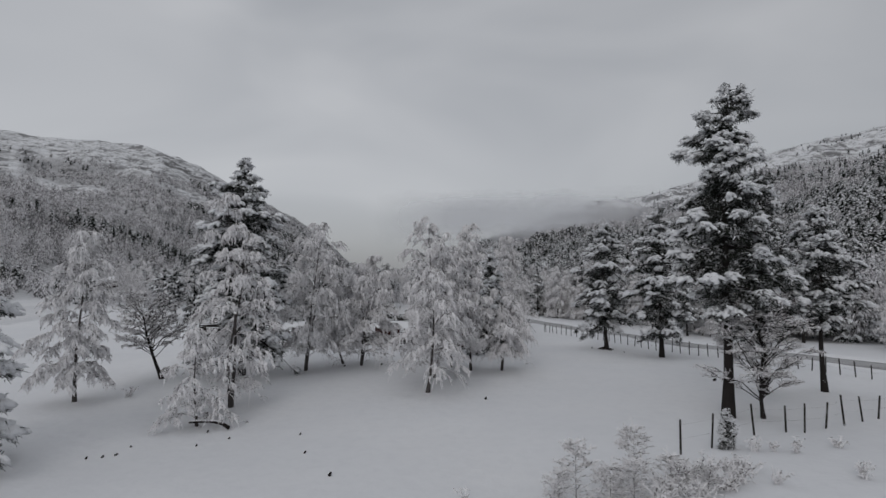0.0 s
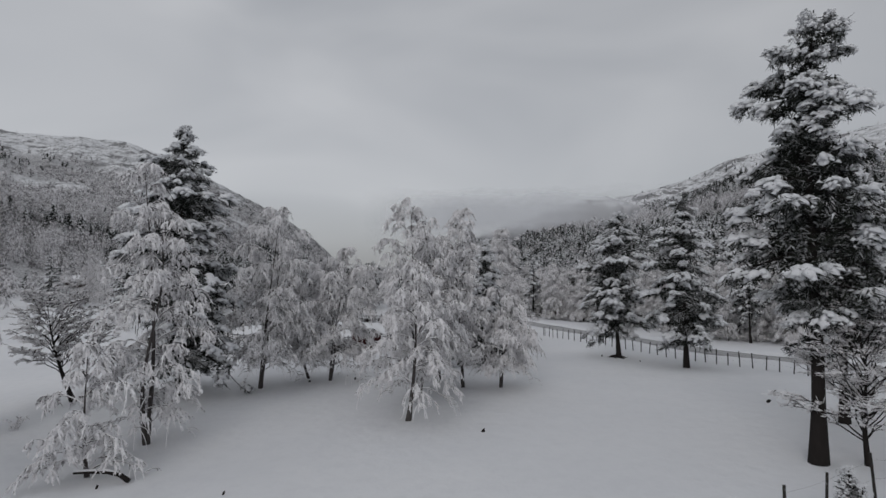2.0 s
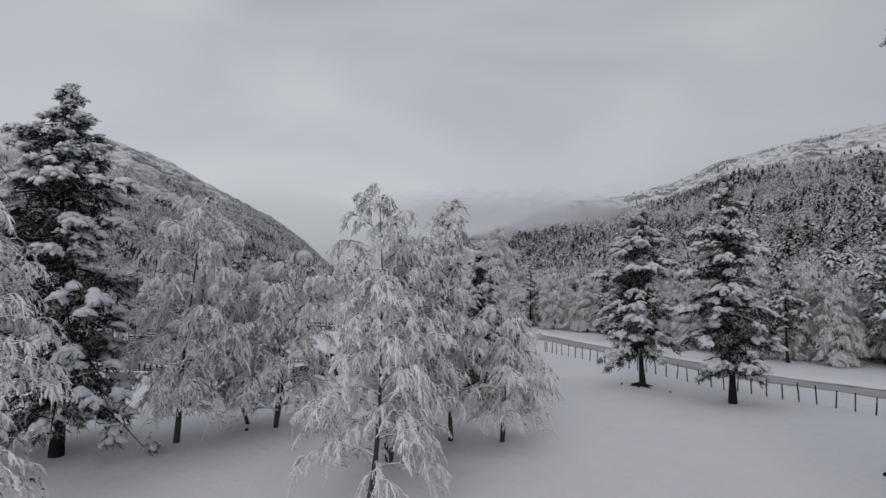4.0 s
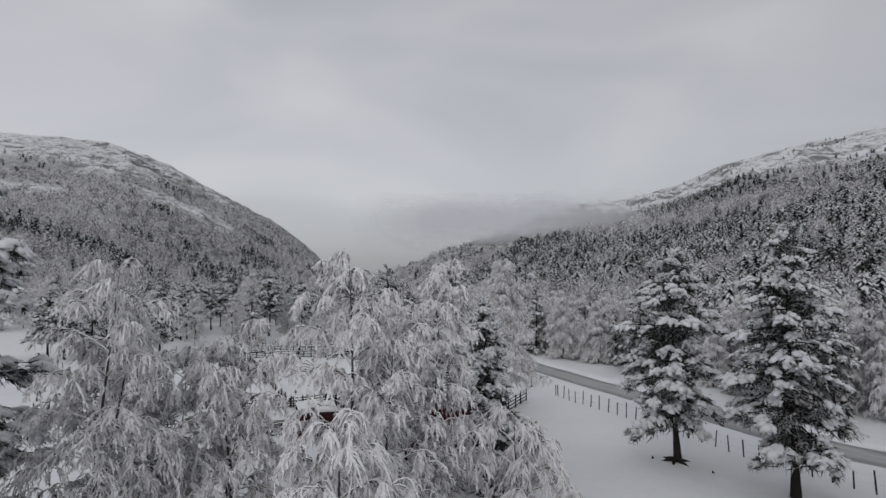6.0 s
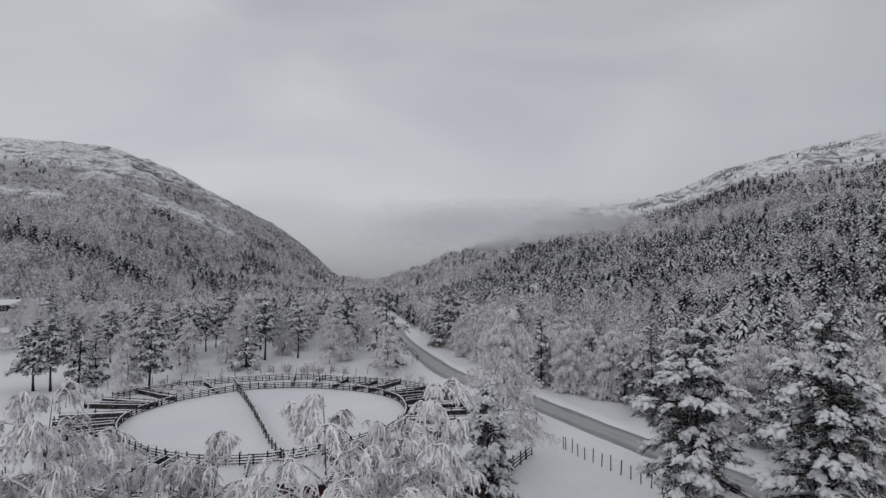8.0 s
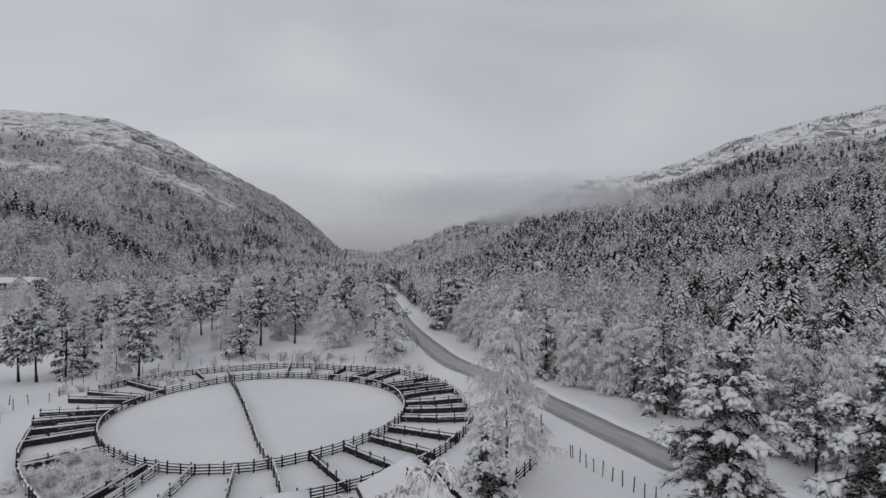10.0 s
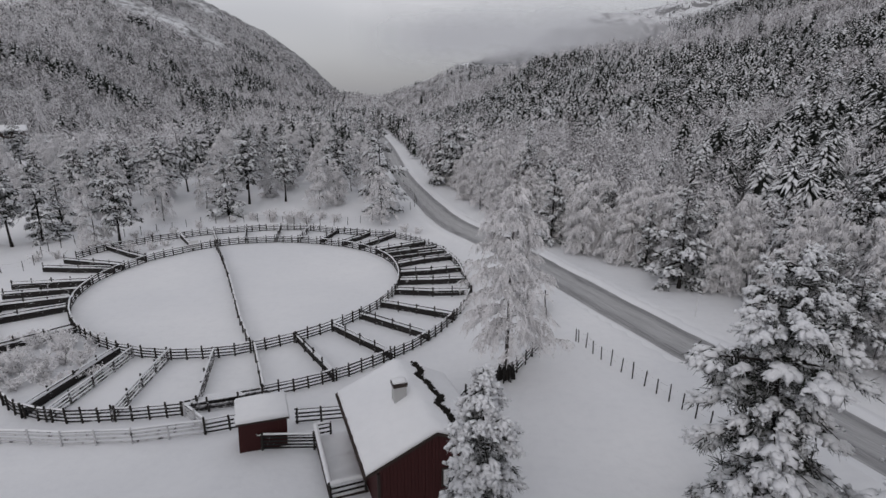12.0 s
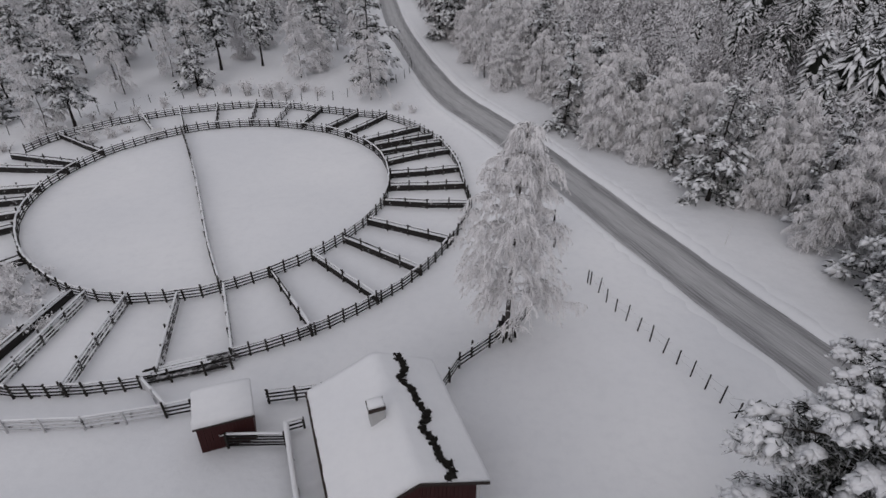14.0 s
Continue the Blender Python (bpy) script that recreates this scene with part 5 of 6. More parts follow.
def wire_fence(name, spots, label, tall, lean, seed):
    """Thin posts with a sagging wire."""
    r = random.Random(seed)
    x0, y0 = spots[0]
    fence = thing(name, (x0, y0, on(x0, y0)), label, "wire fence")
    tops = []
    for x, y in spots:
        p = Vector((x - x0, y - y0, on(x, y) - on(x0, y0)))
        top = p + Vector((r.uniform(-lean, lean), r.uniform(-lean, lean), tall * r.uniform(0.88, 1.12)))
        stretch("post", THIN_POST, p + Vector((0, 0, -0.3)), top, fence)
        tops.append((p, top))
    wires = []
    for share in (0.45, 0.85):
        for (p, a), (q, b) in zip(tops, tops[1:]):
            u, v = p.lerp(a, share), q.lerp(b, share)
            wires.append([u, u.lerp(v, 0.5) - Vector((0, 0, 0.03)), v])
    tagged(part("wire", tubes(np.array(wires, dtype=float), np.full((len(wires), 3), 0.0025), 3), POST_WOOD, fence, "thin fence wire"), kind="stuff")
    return fence


line = spline([(14.2, 74.8), (15.3, 71.2), (17.3, 66.9), (19.1, 62.4), (21.4, 57.0), (23.6, 52.2), (25.6, 48.2), (28.4, 42.0), (30.5, 37.4), (34.5, 29)], 50)
wire_fence("road_fence", [(14.05, 75.0)] + [tuple(p) for p in line], "row of slim weathered fence posts along the road in snow", 1.12, 0.10, 4)
wire_fence("meadow_fence", [(9.7, 22.4), (11.3, 23.1), (14.0, 24.6), (15.6, 24.9), (16.3, 24.7), (17.6, 25.2), (18.8, 25.6), (20.2, 26.3), (21.3, 26.8), (23.4, 27.6), (25.2, 28.4)], "leaning dark fence posts in the snowy meadow", 1.3, 0.16, 5)
wire_fence("far_fence", [tuple(p) for p in spline([(-47.5, 95), (-43.5, 96.6), (-46, 104), (-44, 110), (-39, 113), (-33, 117.5), (-24, 119.5), (-15, 117.5), (-8, 119), (0, 128), (-3, 150)], 46)], "slim posts of a wire fence behind the fold", 1.15, 0.14, 6)
wire_fence("west_fence", [(-29, 66.8), (-31.8, 70.6), (-33.4, 73), (-37, 78.6), (-40.8, 84), (-43.4, 88.4), (-45.5, 93)], "slim posts of a wire fence west of the fold", 1.2, 0.12, 7)


# ---- the red cabin, its deck and the shed ----
CABIN_TURN = radians(19.3)
CABIN = Matrix.Translation((3.14, 57.27, -0.75)) @ Matrix.Rotation(CABIN_TURN, 4, "Z")


def roof_snow(outline, y0, y1, seed, step_y=0.22):
    """A blanket of snow on a roof: the outline in x, z drawn out with uneven edges."""
    r = np.random.default_rng(seed)
    o = np.array(outline, float)
    ys = np.arange(y0, y1 + step_y, step_y)
    rows = []
    for y in ys:
        edge = min(1.0, 0.35 + 0.65 * math.sqrt(max(0.0, min(y - y0, ys[-1] - y)) / 0.35)) if min(y - y0, ys[-1] - y) < 0.35 else 1.0
        c = o.mean(0)
        q = o.copy()
        q[:, 1] = np.where(np.arange(len(o)) >= len(o) // 2, o[:, 1], o[:, 1])
        wob = r.normal(0, 0.018, q.shape)
        rows.append(np.column_stack([q[:, 0] + wob[:, 0], np.full(len(q), y), q[:, 1] - (1 - edge) * 0.12 + wob[:, 1]]))
    v = np.concatenate(rows)
    m, n = len(ys), len(o)
    f = [[i * n + j, i * n + (j + 1) % n, (i + 1) * n + (j + 1) % n, (i + 1) * n + j] for i in range(m - 1) for j in range(n)]
    ends = [[n - 1, k + 1, k] for k in range(0, n - 2)] + [[m * n - 1, (m - 1) * n + k, (m - 1) * n + k + 1] for k in range(0, n - 2)]
    return v, np.concatenate([tri(f), ends])


def planks(x0, x1, y, z0, top, parent, mat, width=0.16, side=-1):
    """Upright wall boards, each its own; top(x) gives the height."""
    n = int(round((x1 - x0) / width))
    for i in range(n):
        a, b = x0 + (x1 - x0) * i / n, x0 + (x1 - x0) * (i + 1) / n
        off = 0.012 * (i % 2)
        v, f = prism([(a + 0.006, z0), (b - 0.006, z0), (b - 0.006, top(b)), (a + 0.006, top(a))], y + side * (0.03 + off), y)
        part("board", (v, f), mat, parent)


def build_cabin():
    cabin = thing("cabin", (0, 0, 0), "small red wooden cabin with thick snow on its roof", "cabin")
    cabin.matrix_basis = CABIN
    ridge, west, east = 4.98, 3.68, 3.66
    xw, xe, long = -2.62, 2.36, 7.1

    def top(x):
        return ridge - 0.12 + (x * (ridge - west) / 3.1 if x < 0 else -x * (ridge - east) / 2.8)

    core = part("body", prism([(xw, 0), (xe, 0), (xe, top(xe)), (0, top(0)), (xw, top(xw))], 0.16, long - 0.2), RED, cabin)
    planks(xw, xe, 0.16, 0.0, top, core, RED)
    part("roof", prism([(0, ridge - 0.12), (2.80, east - 0.14), (2.82, east - 0.02), (0, ridge + 0.03), (-3.32, west - 0.10), (-3.30, west - 0.22)], 0.0, long), DARK_TRIM, cabin, "dark roof boards")
    part("bargeboard", prism([(-3.13, west - 0.13), (0, ridge - 0.12), (0, ridge + 0.04), (-3.13, west + 0.02)], -0.035, -0.002), DARK_TRIM, cabin)
    part("bargeboard", prism([(0, ridge - 0.12), (2.83, east - 0.13), (2.83, east + 0.02), (0, ridge + 0.04)], -0.035, -0.002), DARK_TRIM, cabin)
    part("corner_board", box(xe + 0.03, 0.14, 1.8, 0.14, 0.14, 3.6), WHITE_PAINT, cabin, "white corner board")
    part("corner_board", box(xw - 0.02, 0.14, 1.75, 0.12, 0.14, 3.5), DARK_TRIM, cabin)
    window = part("window", box(0.85, 0.10, 2.55, 1.25, 0.06, 1.0), DARK_TRIM, cabin, "dark-framed window with pale curtains")
    part("pane", box(0.85, 0.062, 2.55, 1.10, 0.02, 0.86), GLASS, window)
    for s, w in ((-1, 0.34), (1, 0.26)):
        part("curtain", prism([(0.85 + s * 0.54, 2.18), (0.85 + s * (0.54 - w * 0.6), 2.20), (0.85 + s * (0.54 - w), 2.96), (0.85 + s * 0.54, 2.96)][::s], 0.040, 0.050), WHITE_PAINT, window, "pale curtain")
    outline = [(-3.16, west - 0.02), (-3.22, west + 0.10), (-3.12, west + 0.20), (-2.0, west + 0.47 + 0.20), (-0.9, ridge - 0.38 + 0.20), (-0.3, ridge + 0.12), (0.0, ridge + 0.19), (0.3, ridge + 0.10),
               (1.2, ridge - 0.57 + 0.21), (2.70, east + 0.22), (2.86, east + 0.11), (2.84, east - 0.02), (0.0, ridge + 0.035)]
    part("roof_snow", roof_snow(outline, 0.02, long - 0.05, 3), SNOW, cabin, "thick blanket of snow", True)
    r = np.random.default_rng(4)
    n = 60
    u = np.linspace(0, 1, n)
    cx = 1.12 + 0.16 * np.sin(u * 14 + 0.6) + 0.10 * np.sin(u * 31) + r.normal(0, 0.03, n) - 0.10 * u
    cy = 0.06 + u * (long - 0.25)
    cz = np.interp(cx, [0, 0.3, 1.2, 2.7], [ridge + 0.19, ridge + 0.10, ridge - 0.36, east + 0.22]) + 0.01
    c = np.repeat(np.stack([cx, cy, cz], 1), 4, 0) + r.normal(0, 0.05, (n * 4, 3)) * (1.5, 1, 0.4)
    tuft = lumps(r, c, r.normal(0, 1, c.shape) * (1, 1, 0.2), r.uniform(0.08, 0.17, len(c)), r.uniform(0.05, 0.11, len(c)), r.uniform(0.05, 0.12, len(c)), 0.35, 0.1)
    part("turf_strip", joined(tuft, blades(r, c, r.normal(0, 1, c.shape) + (0, 0, 1.0), 6, np.full(len(c), 0.16), np.full(len(c), 0.02), 0.0, 0.8)), TURF, cabin, "dark ragged turf breaking through the snow")
    return cabin


def build_chimney():
    chimney = thing("chimney", (0, 0, 0), "pale plastered chimney with a snow cap on the cabin roof", "chimney")
    chimney.matrix_basis = CABIN @ Matrix.Translation((-0.72, 3.5, 4.45))
    part("shaft", box(0, 0, 0.56, 0.62, 0.50, 1.12), PLASTER, chimney)
    part("cap_plate", box(0, 0, 1.21, 0.70, 0.58, 0.18), DARK_TRIM, chimney, "dark cap plate")
    v, f = roof_snow([(-0.33, 1.38), (-0.32, 1.43), (-0.22, 1.47), (0.22, 1.47), (0.32, 1.43), (0.33, 1.38)], -0.26, 0.24, 6, 0.10)
    part("snow_cap", (v, f), SNOW, chimney, "", True)


def build_deck():
    deck = thing("deck", (0, 0, 0), "raised wooden deck with snow-capped railings beside the cabin", "deck")
    deck.matrix_basis = CABIN
    z = 0.95
    x0, x1, y0, y1 = -4.45, -2.68, 2.35, 7.3
    for i in range(12):
        a = x0 + (x1 - x0) * i / 12
        part("plank", box(a + 0.074, (y0 + y1) / 2, z, 0.135, y1 - y0, 0.05), FENCE_WOOD, deck)
    part("snow_layer", roof_snow([(x0 + 0.06, z + 0.02), (x0 + 0.10, z + 0.11), (x1 - 0.1, z + 0.12), (x1, z + 0.02)], y0 + 0.03, y1 - 0.03, 5), SNOW, deck, "even layer of snow", True)
    part("skirt_board", box((x0 + x1) / 2, y0 - 0.03, z - 0.35, x1 - x0, 0.05, 0.8), DARK_TRIM, deck)
    part("skirt_board", box(x0 - 0.03, (y0 + y1) / 2, z - 0.35, 0.05, y1 - y0, 0.8), DARK_TRIM, deck)
    for x, y in [(x0, y0), (x0, y1), (x1 - 0.1, y0), (x0, 4.0), (x0, 5.7), (x0 + 0.8, y1)]:
        stretch("post", POST, (x, y, -0.4), (x, y, z + 0.88), deck)
    for a, b in (((x1 - 0.1, y0), (x0, y0)), ((x0, y0), (x0, y1)), ((x0, y1), (x0 + 0.8, y1))):
        for h in (0.28, 0.55, 0.82):
            stretch("rail", RAIL, (*a, z + h), (*b, z + h), deck)
        cap = stretch("snow_cap", CAP, (*a, z + 0.84), (*b, z + 0.84), deck)
        if a[0] == b[0] or b[1] == y0:
            cap.scale = (cap.scale[0], 1.7, 1.3)


def build_shed():
    shed = thing("shed", (0, 0, 0), "small red wooden shed under a snowy roof", "shed")
    shed.matrix_basis = Matrix.Translation((-6.15, 62.4, -0.95)) @ Matrix.Rotation(radians(20), 4, "Z") @ Matrix.Rotation(radians(2.5), 4, "Y")

    def top(x):
        return 2.52

    core = part("body", prism([(-1.4, 0), (1.1, 0), (1.1, 2.5), (-1.4, 2.5)], 0.0, 1.75), RED, shed)
    planks(-1.4, 1.1, 0.0, 0.0, top, core, RED)
    v, f = box(-0.15, 0.88, 0, 2.72, 2.1, 0.10)
    v[:, 2] += 2.62 + 0.10 * (v[:, 1] - 0.85)
    part("roof", (v, f), DARK_TRIM, shed)
    v, f = roof_snow([(-1.50, 2.62), (-1.53, 2.72), (-1.42, 2.82), (0, 2.86), (1.12, 2.82), (1.23, 2.72), (1.20, 2.62)], -0.14, 2.0, 7)
    v[:, 2] += 0.10 * (v[:, 1] - 0.85) + 0.05
    part("roof_snow", (v, f), SNOW, shed, "thick snow on the roof", True)
    horn = np.array([[(0.05 * s, -0.08, 1.72), (0.22 * s, -0.13, 1.67), (0.36 * s, -0.15, 1.70), (0.46 * s, -0.13, 1.84)] for s in (-1, 1)])
    badge = thing("wall_ornament", (0, 0, 0), "white horn-shaped ornament hung on the red shed wall", "ornament")
    badge.matrix_basis = shed.matrix_basis @ Matrix.Translation((-0.22, -0.02, 0.68)) @ Matrix.Diagonal((0.62, 0.8, 0.62, 1))
    part("plate", lumps(np.random.default_rng(1), np.array([[0.0, -0.10, 1.68]]), np.array([[1.0, 0, 0]]), np.array([0.13]), np.array([0.07]), np.array([0.19]), 0.05), WHITE_PAINT, badge, "", True)
    part("horn", tubes(horn[:1], np.array([[0.055, 0.05, 0.04, 0.015]]), 6), WHITE_PAINT, badge, "", True)
    part("horn", tubes(horn[1:], np.array([[0.055, 0.05, 0.04, 0.015]]), 6), WHITE_PAINT, badge, "", True)


build_cabin()
build_chimney()
build_deck()
build_shed()


# ---- brush, stubs and fallen wood in the meadow ----
def make_bush(seed, tall, reach, stems, thick):
    rng = np.random.default_rng(seed)
    turn = rng.uniform(0, 6.28, stems)
    out = np.stack([np.cos(turn), np.sin(turn), 0 * turn], 1)
    t = np.linspace(0, 1, 5)
    ln = tall * rng.uniform(0.5, 1.0, stems)
    lean = reach / tall * rng.uniform(0.1, 1.0, stems)
    path = out[:, None] * (ln * lean)[:, None, None] * (t ** 1.2)[None, :, None] + rng.normal(0, 0.12 * reach, (stems, 1, 3)) * (1, 1, 0)
    path[..., 2] += ln[:, None] * (t - 0.15 * t ** 3)
    wood = tubes(path, np.tile(thick * 0.9 * (1 - 0.8 * t), (stems, 1)), 4)
    k = 14
    i = np.repeat(np.arange(stems), k)
    g = rng.uniform(0.15, 1, len(i)) * 4
    lo = np.clip(g.astype(int), 0, 3)
    w = (g - lo)[:, None]
    root = path[i, lo] * (1 - w) + path[i, lo + 1] * w
    d = unit(out[i] * 0.5 + rng.normal(0, 0.7, (len(i), 3)) + np.array([0, 0, 0.55]))
    l2 = tall * rng.uniform(0.08, 0.26, len(i))
    t = np.linspace(0, 1, 3)
    twig = root[:, None] + d[:, None] * (l2[:, None] * t)[..., None]
    twig[..., 2] -= (l2[:, None] * 0.25 * t ** 2)
    return wood, tubes(twig, np.tile(thick * np.array([0.7, 0.9, 0.3]), (len(i), 1)), 3)


BUSH_RNG = random.Random(12)


def bush(seed, x, y, tall, reach, stems=14, thick=0.022, label="leafless bush with twigs thick with rime and snow", group="meadow bushes"):
    b = make_bush(seed, tall, reach, stems, thick)
    t = thing("bush", (x, y, on(x, y) - 0.05), label, "bush", group, turn=BUSH_RNG.uniform(0, 6.28))
    tagged(part("brushwood", b[0], TWIGS, t), kind="stuff")
    tagged(part("twig_crown", b[1], TWIGS, t, "rimed twigs"), kind="stuff")


for i, (x, y, h, r) in enumerate([(4.3, 17.8, 2.05, 0.75), (6.7, 19.2, 2.0, 0.75), (5.3, 17.5, 1.35, 0.6), (7.7, 18.6, 1.2, 0.65), (3.6, 17.2, 1.3, 0.6), (9.0, 18.6, 1.0, 0.6), (6.2, 17.9, 1.3, 0.7)]):
    birch("sapling", make_birch(70 + i, h, 0.16, r, 30, 6, 8, 0.022, SPIRE, (0, 0), 0.02, 0.013, 1, 0.42, True, 0.8), x, y, "leafless birch sapling white with rime in the brush", "meadow saplings", category="sapling")
for i, (x, y, h, r, n) in enumerate([(8.6, 19.4, 0.9, 0.9, 26), (9.8, 18.8, 0.8, 0.9, 26), (11.2, 20.4, 0.7, 0.8, 20), (8.2, 17.6, 1.0, 1.0, 30), (7.0, 17.4, 1.0, 1.0, 30), (10.6, 20.6, 0.7, 0.8, 22), (5.8, 18.3, 1.3, 1.0, 22), (8.2, 18.9, 1.4, 1.1, 24), (9.4, 19.6, 1.1, 1.0, 20), (7.4, 18.0, 1.2, 1.0, 22), (10.4, 19.4, 0.9, 0.8, 16), (3.6, 17.9, 1.0, 0.8, 16),
                                     (12.7, 22.4, 0.8, 0.4, 8), (13.5, 22.4, 0.7, 0.4, 7), (14.2, 22.1, 0.9, 0.4, 8), (16.2, 22.5, 0.7, 0.4, 7), (14.7, 19.2, 0.9, 0.5, 8), (0.7, 18.0, 0.7, 0.4, 7), (-19.9, 34.6, 0.9, 0.6, 9), (11.6, 19.0, 0.7, 0.5, 8),
                                     (-27.2, 72.6, 2.0, 1.6, 34), (-24.6, 71.4, 1.8, 1.5, 30), (-25.4, 75.2, 2.0, 1.6, 34), (-28.4, 76.4, 1.7, 1.5, 28), (-22.9, 73.4, 1.5, 1.2, 24), (-30.2, 74.0, 1.2, 1.5, 34), (-26.2, 73.6, 1.1, 1.5, 36), (-27.0, 77.6, 1.3, 1.5, 34), (-29.8, 71.6, 1.1, 1.4, 32), (-23.8, 75.4, 1.0, 1.3, 30), (-21.4, 72.2, 1.0, 1.2, 28), (-25.8, 70.4, 1.1, 1.3, 30), (-28.6, 74.4, 1.2, 1.4, 34), (-23.2, 70.6, 0.9, 1.2, 28), (-30.8, 76.8, 1.2, 1.4, 30), (-24.4, 77.2, 1.1, 1.2, 28), (-29.2, 73.0, 1.3, 1.4, 40), (-27.6, 71.2, 1.2, 1.4, 40), (-26.0, 76.6, 1.2, 1.4, 40), (-28.0, 78.2, 1.1, 1.3, 36), (-24.6, 73.8, 1.2, 1.4, 40), (-22.4, 71.2, 1.1, 1.2, 36), (-29.6, 77.8, 1.1, 1.2, 34), (-25.2, 72.2, 1.2, 1.4, 40), (-31.5, 115.2, 1.8, 0.9, 18), (-19, 118.6, 2.6, 2.0, 30), (-22, 119.4, 2.4, 1.8, 28), (-16.4, 118.4, 2.2, 1.7, 26),
                                     (-1.2, 113.6, 1.5, 1.4, 20), (0.8, 112.6, 1.4, 1.3, 18), (-44.5, 99.5, 1.6, 1.5, 18), (-41.5, 106.0, 1.7, 1.6, 22), (-38.6, 110.8, 1.5, 1.4, 18), (-46.5, 91.5, 1.5, 1.4, 18), (-34.4, 112.8, 1.4, 1.2, 16),
                                     (-33.4, 104.9, 1.2, 1.3, 30), (-35.0, 103.2, 1.1, 1.3, 30), (-32.4, 106.6, 1.0, 1.2, 26), (-36.4, 105.4, 1.2, 1.3, 28), (-34.6, 106.6, 1.0, 1.2, 26), (-41.2, 103.6, 1.4, 1.4, 26), (-42.6, 100.6, 1.3, 1.4, 26), (-40.4, 106.6, 1.3, 1.3, 24),
                                     (-25.4, 120.6, 1.6, 1.5, 26), (-22.8, 121.4, 1.8, 1.7, 30), (-18.0, 121.2, 2.0, 1.9, 32), (-14.6, 121.0, 1.8, 1.7, 28), (-12.2, 119.4, 1.6, 1.5, 24), (-28.2, 119.0, 1.3, 1.3, 20), (-37.0, 111.6, 1.3, 1.2, 20)]):
    bush(100 + i, x, y, h, r, n, 0.02 if y < 40 else 0.03)
pine("young_pine", make_pine(60, 1.5, 0.12, 0.36, 26, 0.05, DOME, 0.6, 0.62, 12, sides=6), 11.9, 23.0, "knee-high young pine bent under lumps of snow by the fence")


def stub(x, y, seed, size):
    r = np.random.default_rng(seed)
    ob = thing("stump", (x, y, on(x, y) - 0.04), "dark stub of dead wood poking out of the snow", "stump", "meadow stubs")
    part("wood", lumps(r, np.array([[0, 0, 0.05]]), np.array([[0.4, r.normal(), 1.6]]), np.array([size]), np.array([size * 0.4]), np.array([size * 0.5]), 0.25), PINE_BARK, ob)


for i, (x, y, s) in enumerate([(-15.2, 23.4, 0.14), (-14.7, 23.7, 0.12), (-14.3, 24.0, 0.13), (-14.4, 25.3, 0.12), (-7.1, 27.2, 0.12), (-4.2, 20.4, 0.13), (-6.0, 23.8, 0.11), (-11.6, 25.8, 0.1), (-10.6, 27.2, 0.12), (2.6, 33.2, 0.22), (18.4, 37, 0.2), (-8.2, 45.3, 0.2), (-5.2, 46.1, 0.18), (15.4, 56.2, 0.18), (18.0, 54.0, 0.16), (-12.2, 28.4, 0.14)]):
    stub(x, y, 200 + i, s)


def fallen_branch():
    ob = thing("fallen_branch", (-12.2, 29.0, on(-12.2, 29.0) + 0.1), "dark fallen branch lying under the snow-bowed birch", "branch")
    path = np.array([[(-1.3, 0.1, 0.25), (-0.6, 0.0, 0.32), (0.0, 0.05, 0.3), (0.5, 0.0, 0.22), (0.9, -0.1, 0.02)]])
    part("wood", tubes(path, np.array([[0.05, 0.07, 0.08, 0.09, 0.10]]), 7), PINE_BARK, ob, "", True)
    part("snow_cap", tubes(path[:, :4] + (0, 0, 0.07), np.array([[0.04, 0.06, 0.06, 0.03]]), 6), SNOW, ob, "", True)


fallen_branch()


def foot_roots(x, y):
    ob = thing("root_flare", (x, y, on(x, y) - 0.05), "dark root flare of the pine bare of snow", "tree root")
    r = np.random.default_rng(31)
    a = np.linspace(0, 5.2, 6)
    path = np.stack([np.stack([np.cos(a) * k, np.sin(a) * k, 0 * a + 0.22 - 0.22 * k], 1) for k in (0.15, 0.5, 0.95)], 1)
    part("root", tubes(path, np.tile([[0.13, 0.10, 0.03]], (6, 1)), 6), PINE_BARK, ob, "", True)


foot_roots(16.6, 55.8)


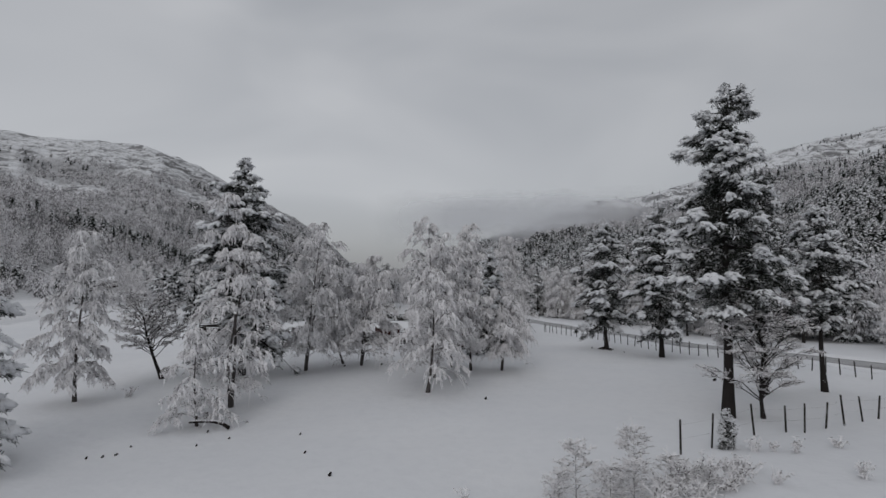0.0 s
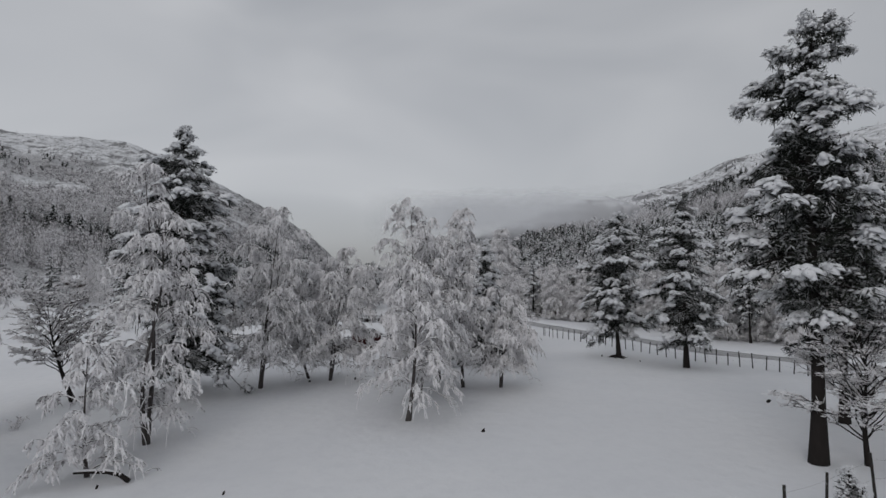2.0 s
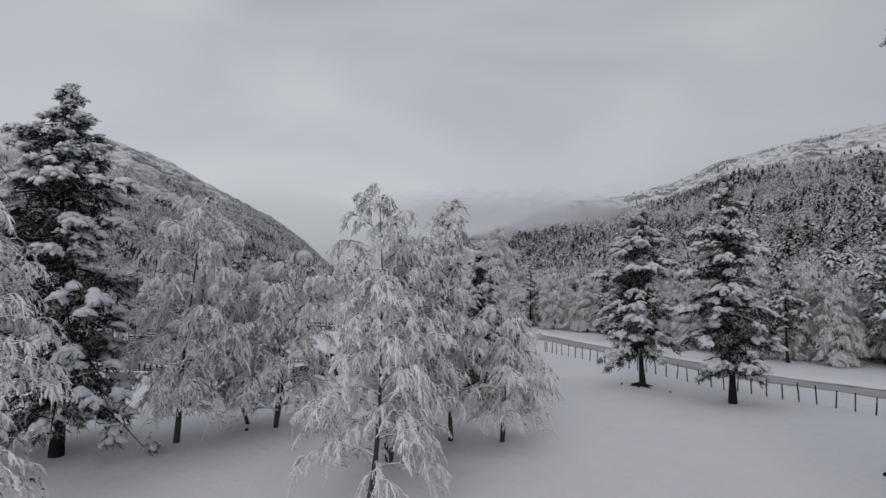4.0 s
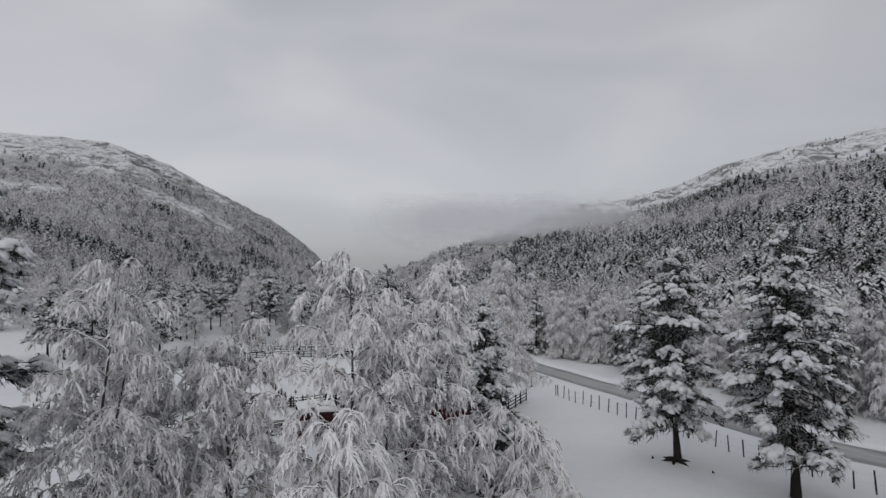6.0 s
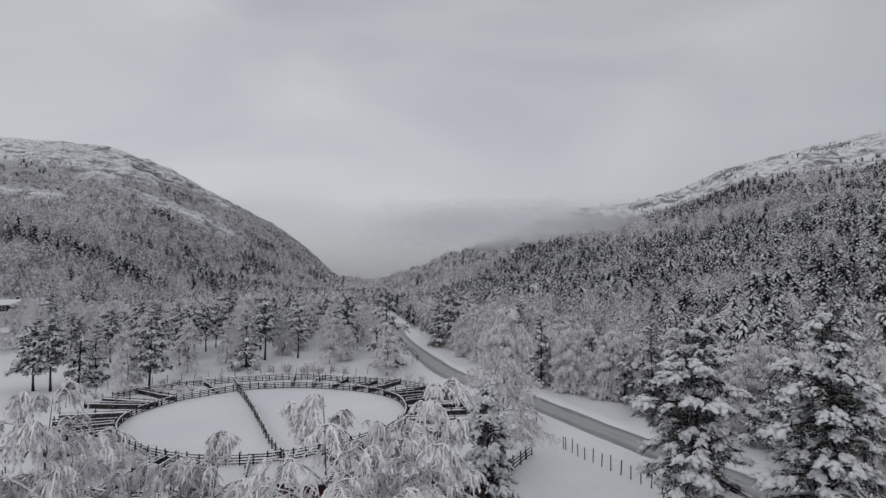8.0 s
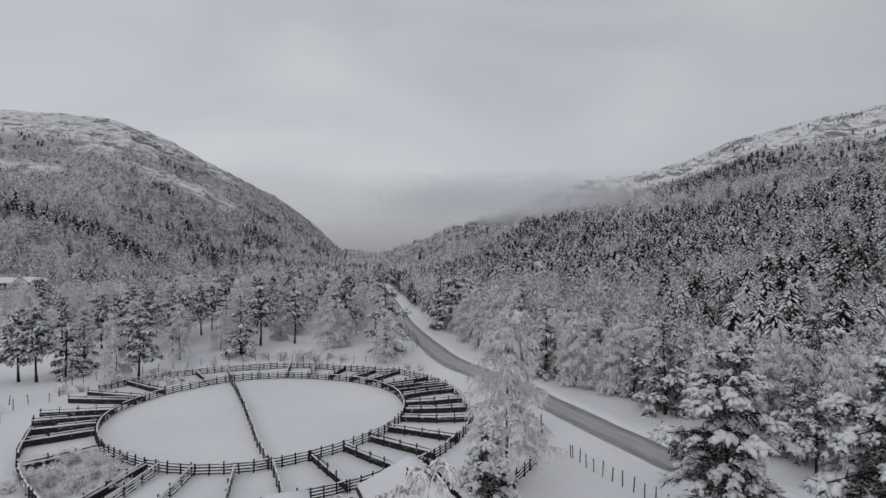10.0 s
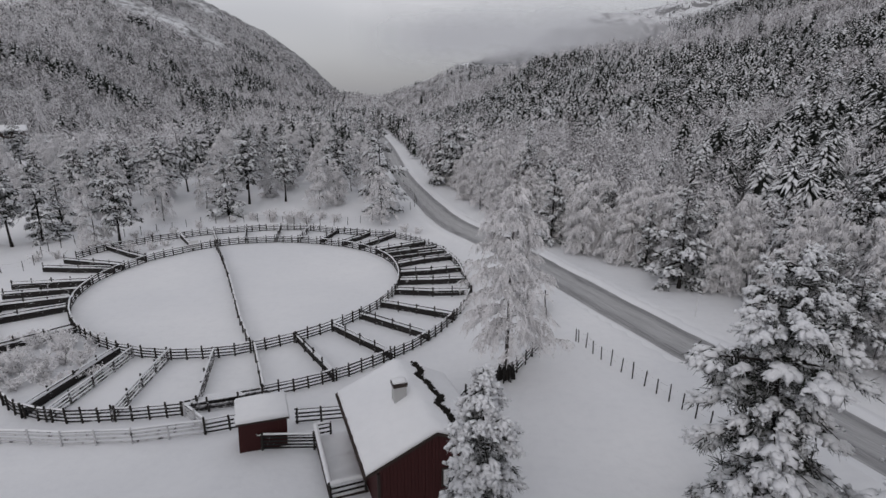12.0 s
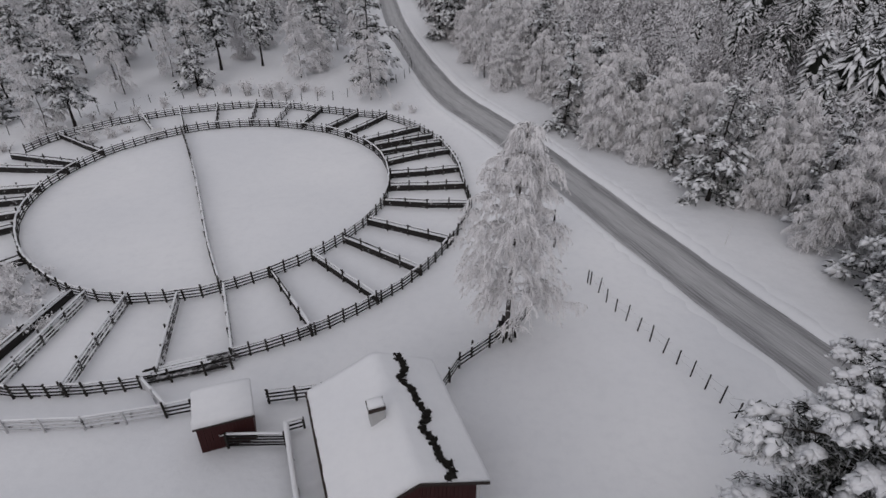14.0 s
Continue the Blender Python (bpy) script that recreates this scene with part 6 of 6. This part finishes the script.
# ---- the farmhouse, the snow-laden cable and small things round the fold ----
def far_house(x, y, turn):
    house = thing("farmhouse", (x, y, on(x, y) - 0.2), "low dark-walled house with a snow-covered roof on the far slope", "house", turn=turn)
    part("wall", box(0, 0, 1.5, 15.0, 7.0, 3.0), DARK_TRIM, house)
    eave = [(-4.3, 2.75), (4.3, 2.75), (4.3, 3.05), (0.0, 4.75), (-4.3, 3.05)]
    v, f = prism(eave, -8.2, 8.2)
    part("roof", (np.stack([v[:, 1], -v[:, 0], v[:, 2]], 1), f), SNOW, house, "roof under a thick layer of snow")
    stack = part("chimney", box(-1.5, 0.6, 4.9, 0.9, 0.9, 1.5), DARK_TRIM, house)
    part("snow_cap", box(-1.5, 0.6, 5.74, 1.0, 1.0, 0.18), SNOW, stack)
    for wx in (-5.2, -2.2, 2.0, 5.0):
        win = part("window", box(wx, -3.53, 1.7, 1.3, 0.10, 1.1), WHITE_PAINT, house)
        part("pane", box(wx, -3.59, 1.7, 1.05, 0.04, 0.85), GLASS, win)


far_house(-149.5, 233.5, radians(34))


def cable_line(stops, sag):
    line = thing("power_line", (stops[0][0], stops[0][1], on(*stops[0][:2])), "overhead cable sleeved in snow between plain wooden poles", "power line")
    base = np.array(line.location)
    for x, y, z in stops:
        g = on(x, y) - 0.4
        part("pole", tubes(np.array([[[x, y, g], [x + 0.03, y, z + 0.5]]]) - base, np.array([[0.13, 0.09]]), 7), POST_WOOD, line)
    for p, q in zip(stops, stops[1:]):
        t = np.linspace(0, 1, 25)[:, None]
        span = np.array(p) * (1 - t) + np.array(q) * t - base
        span[:, 2:] -= sag * 4 * t * (1 - t)
        part("cable", tubes(span[None], np.full((1, 25), 0.10), 5), SNOW, line, "cable thick with snow")


cable_line([(-172, 196, 5.6), (-113, 190, 6.1), (-66, 186, 7.6)], 1.0)


def tree_guard(x, y):
    guard = thing("tree_guard", (x, y, on(x, y) - 0.1), "dark boards set round the foot of the tall birch", "tree guard", turn=0.4)
    for i in range(8):
        a = i * math.pi / 4
        stretch("board", BOARD, (0.52 * math.cos(a), 0.52 * math.sin(a), 0.0), (0.36 * math.cos(a), 0.36 * math.sin(a), 1.15 + 0.12 * (i % 3)), guard).scale.yz = (1.4, 2.0)


tree_guard(8.0, 70.4)


def notice_panel(x, y, turn):
    panel = thing("notice_panel", (x, y, on(x, y)), "white boarded panel fixed to the inner ring fence", "panel", turn=turn)
    for i in range(5):
        part("board", box(-0.5 + i * 0.25, 0, 0.82, 0.235, 0.03, 1.05), WHITE_PAINT, panel)
    for z in (0.5, 1.15):
        part("batten", box(0, -0.035, z, 1.2, 0.04, 0.10), WHITE_PAINT, panel)


notice_panel(-27.55, 103.9, math.atan2(12.4, -10.5) + radians(90))

stick = thing("marker_stick", (25.5, 79.5, on(25.5, 79.5) - 0.1), "thin pale snow marker stick beside the road", "marker stick")
part("pole", tubes(np.array([[[0, 0, 0], [0.04, 0.02, 1.9]]]), np.array([[0.03, 0.022]]), 6), WHITE_PAINT, stick)
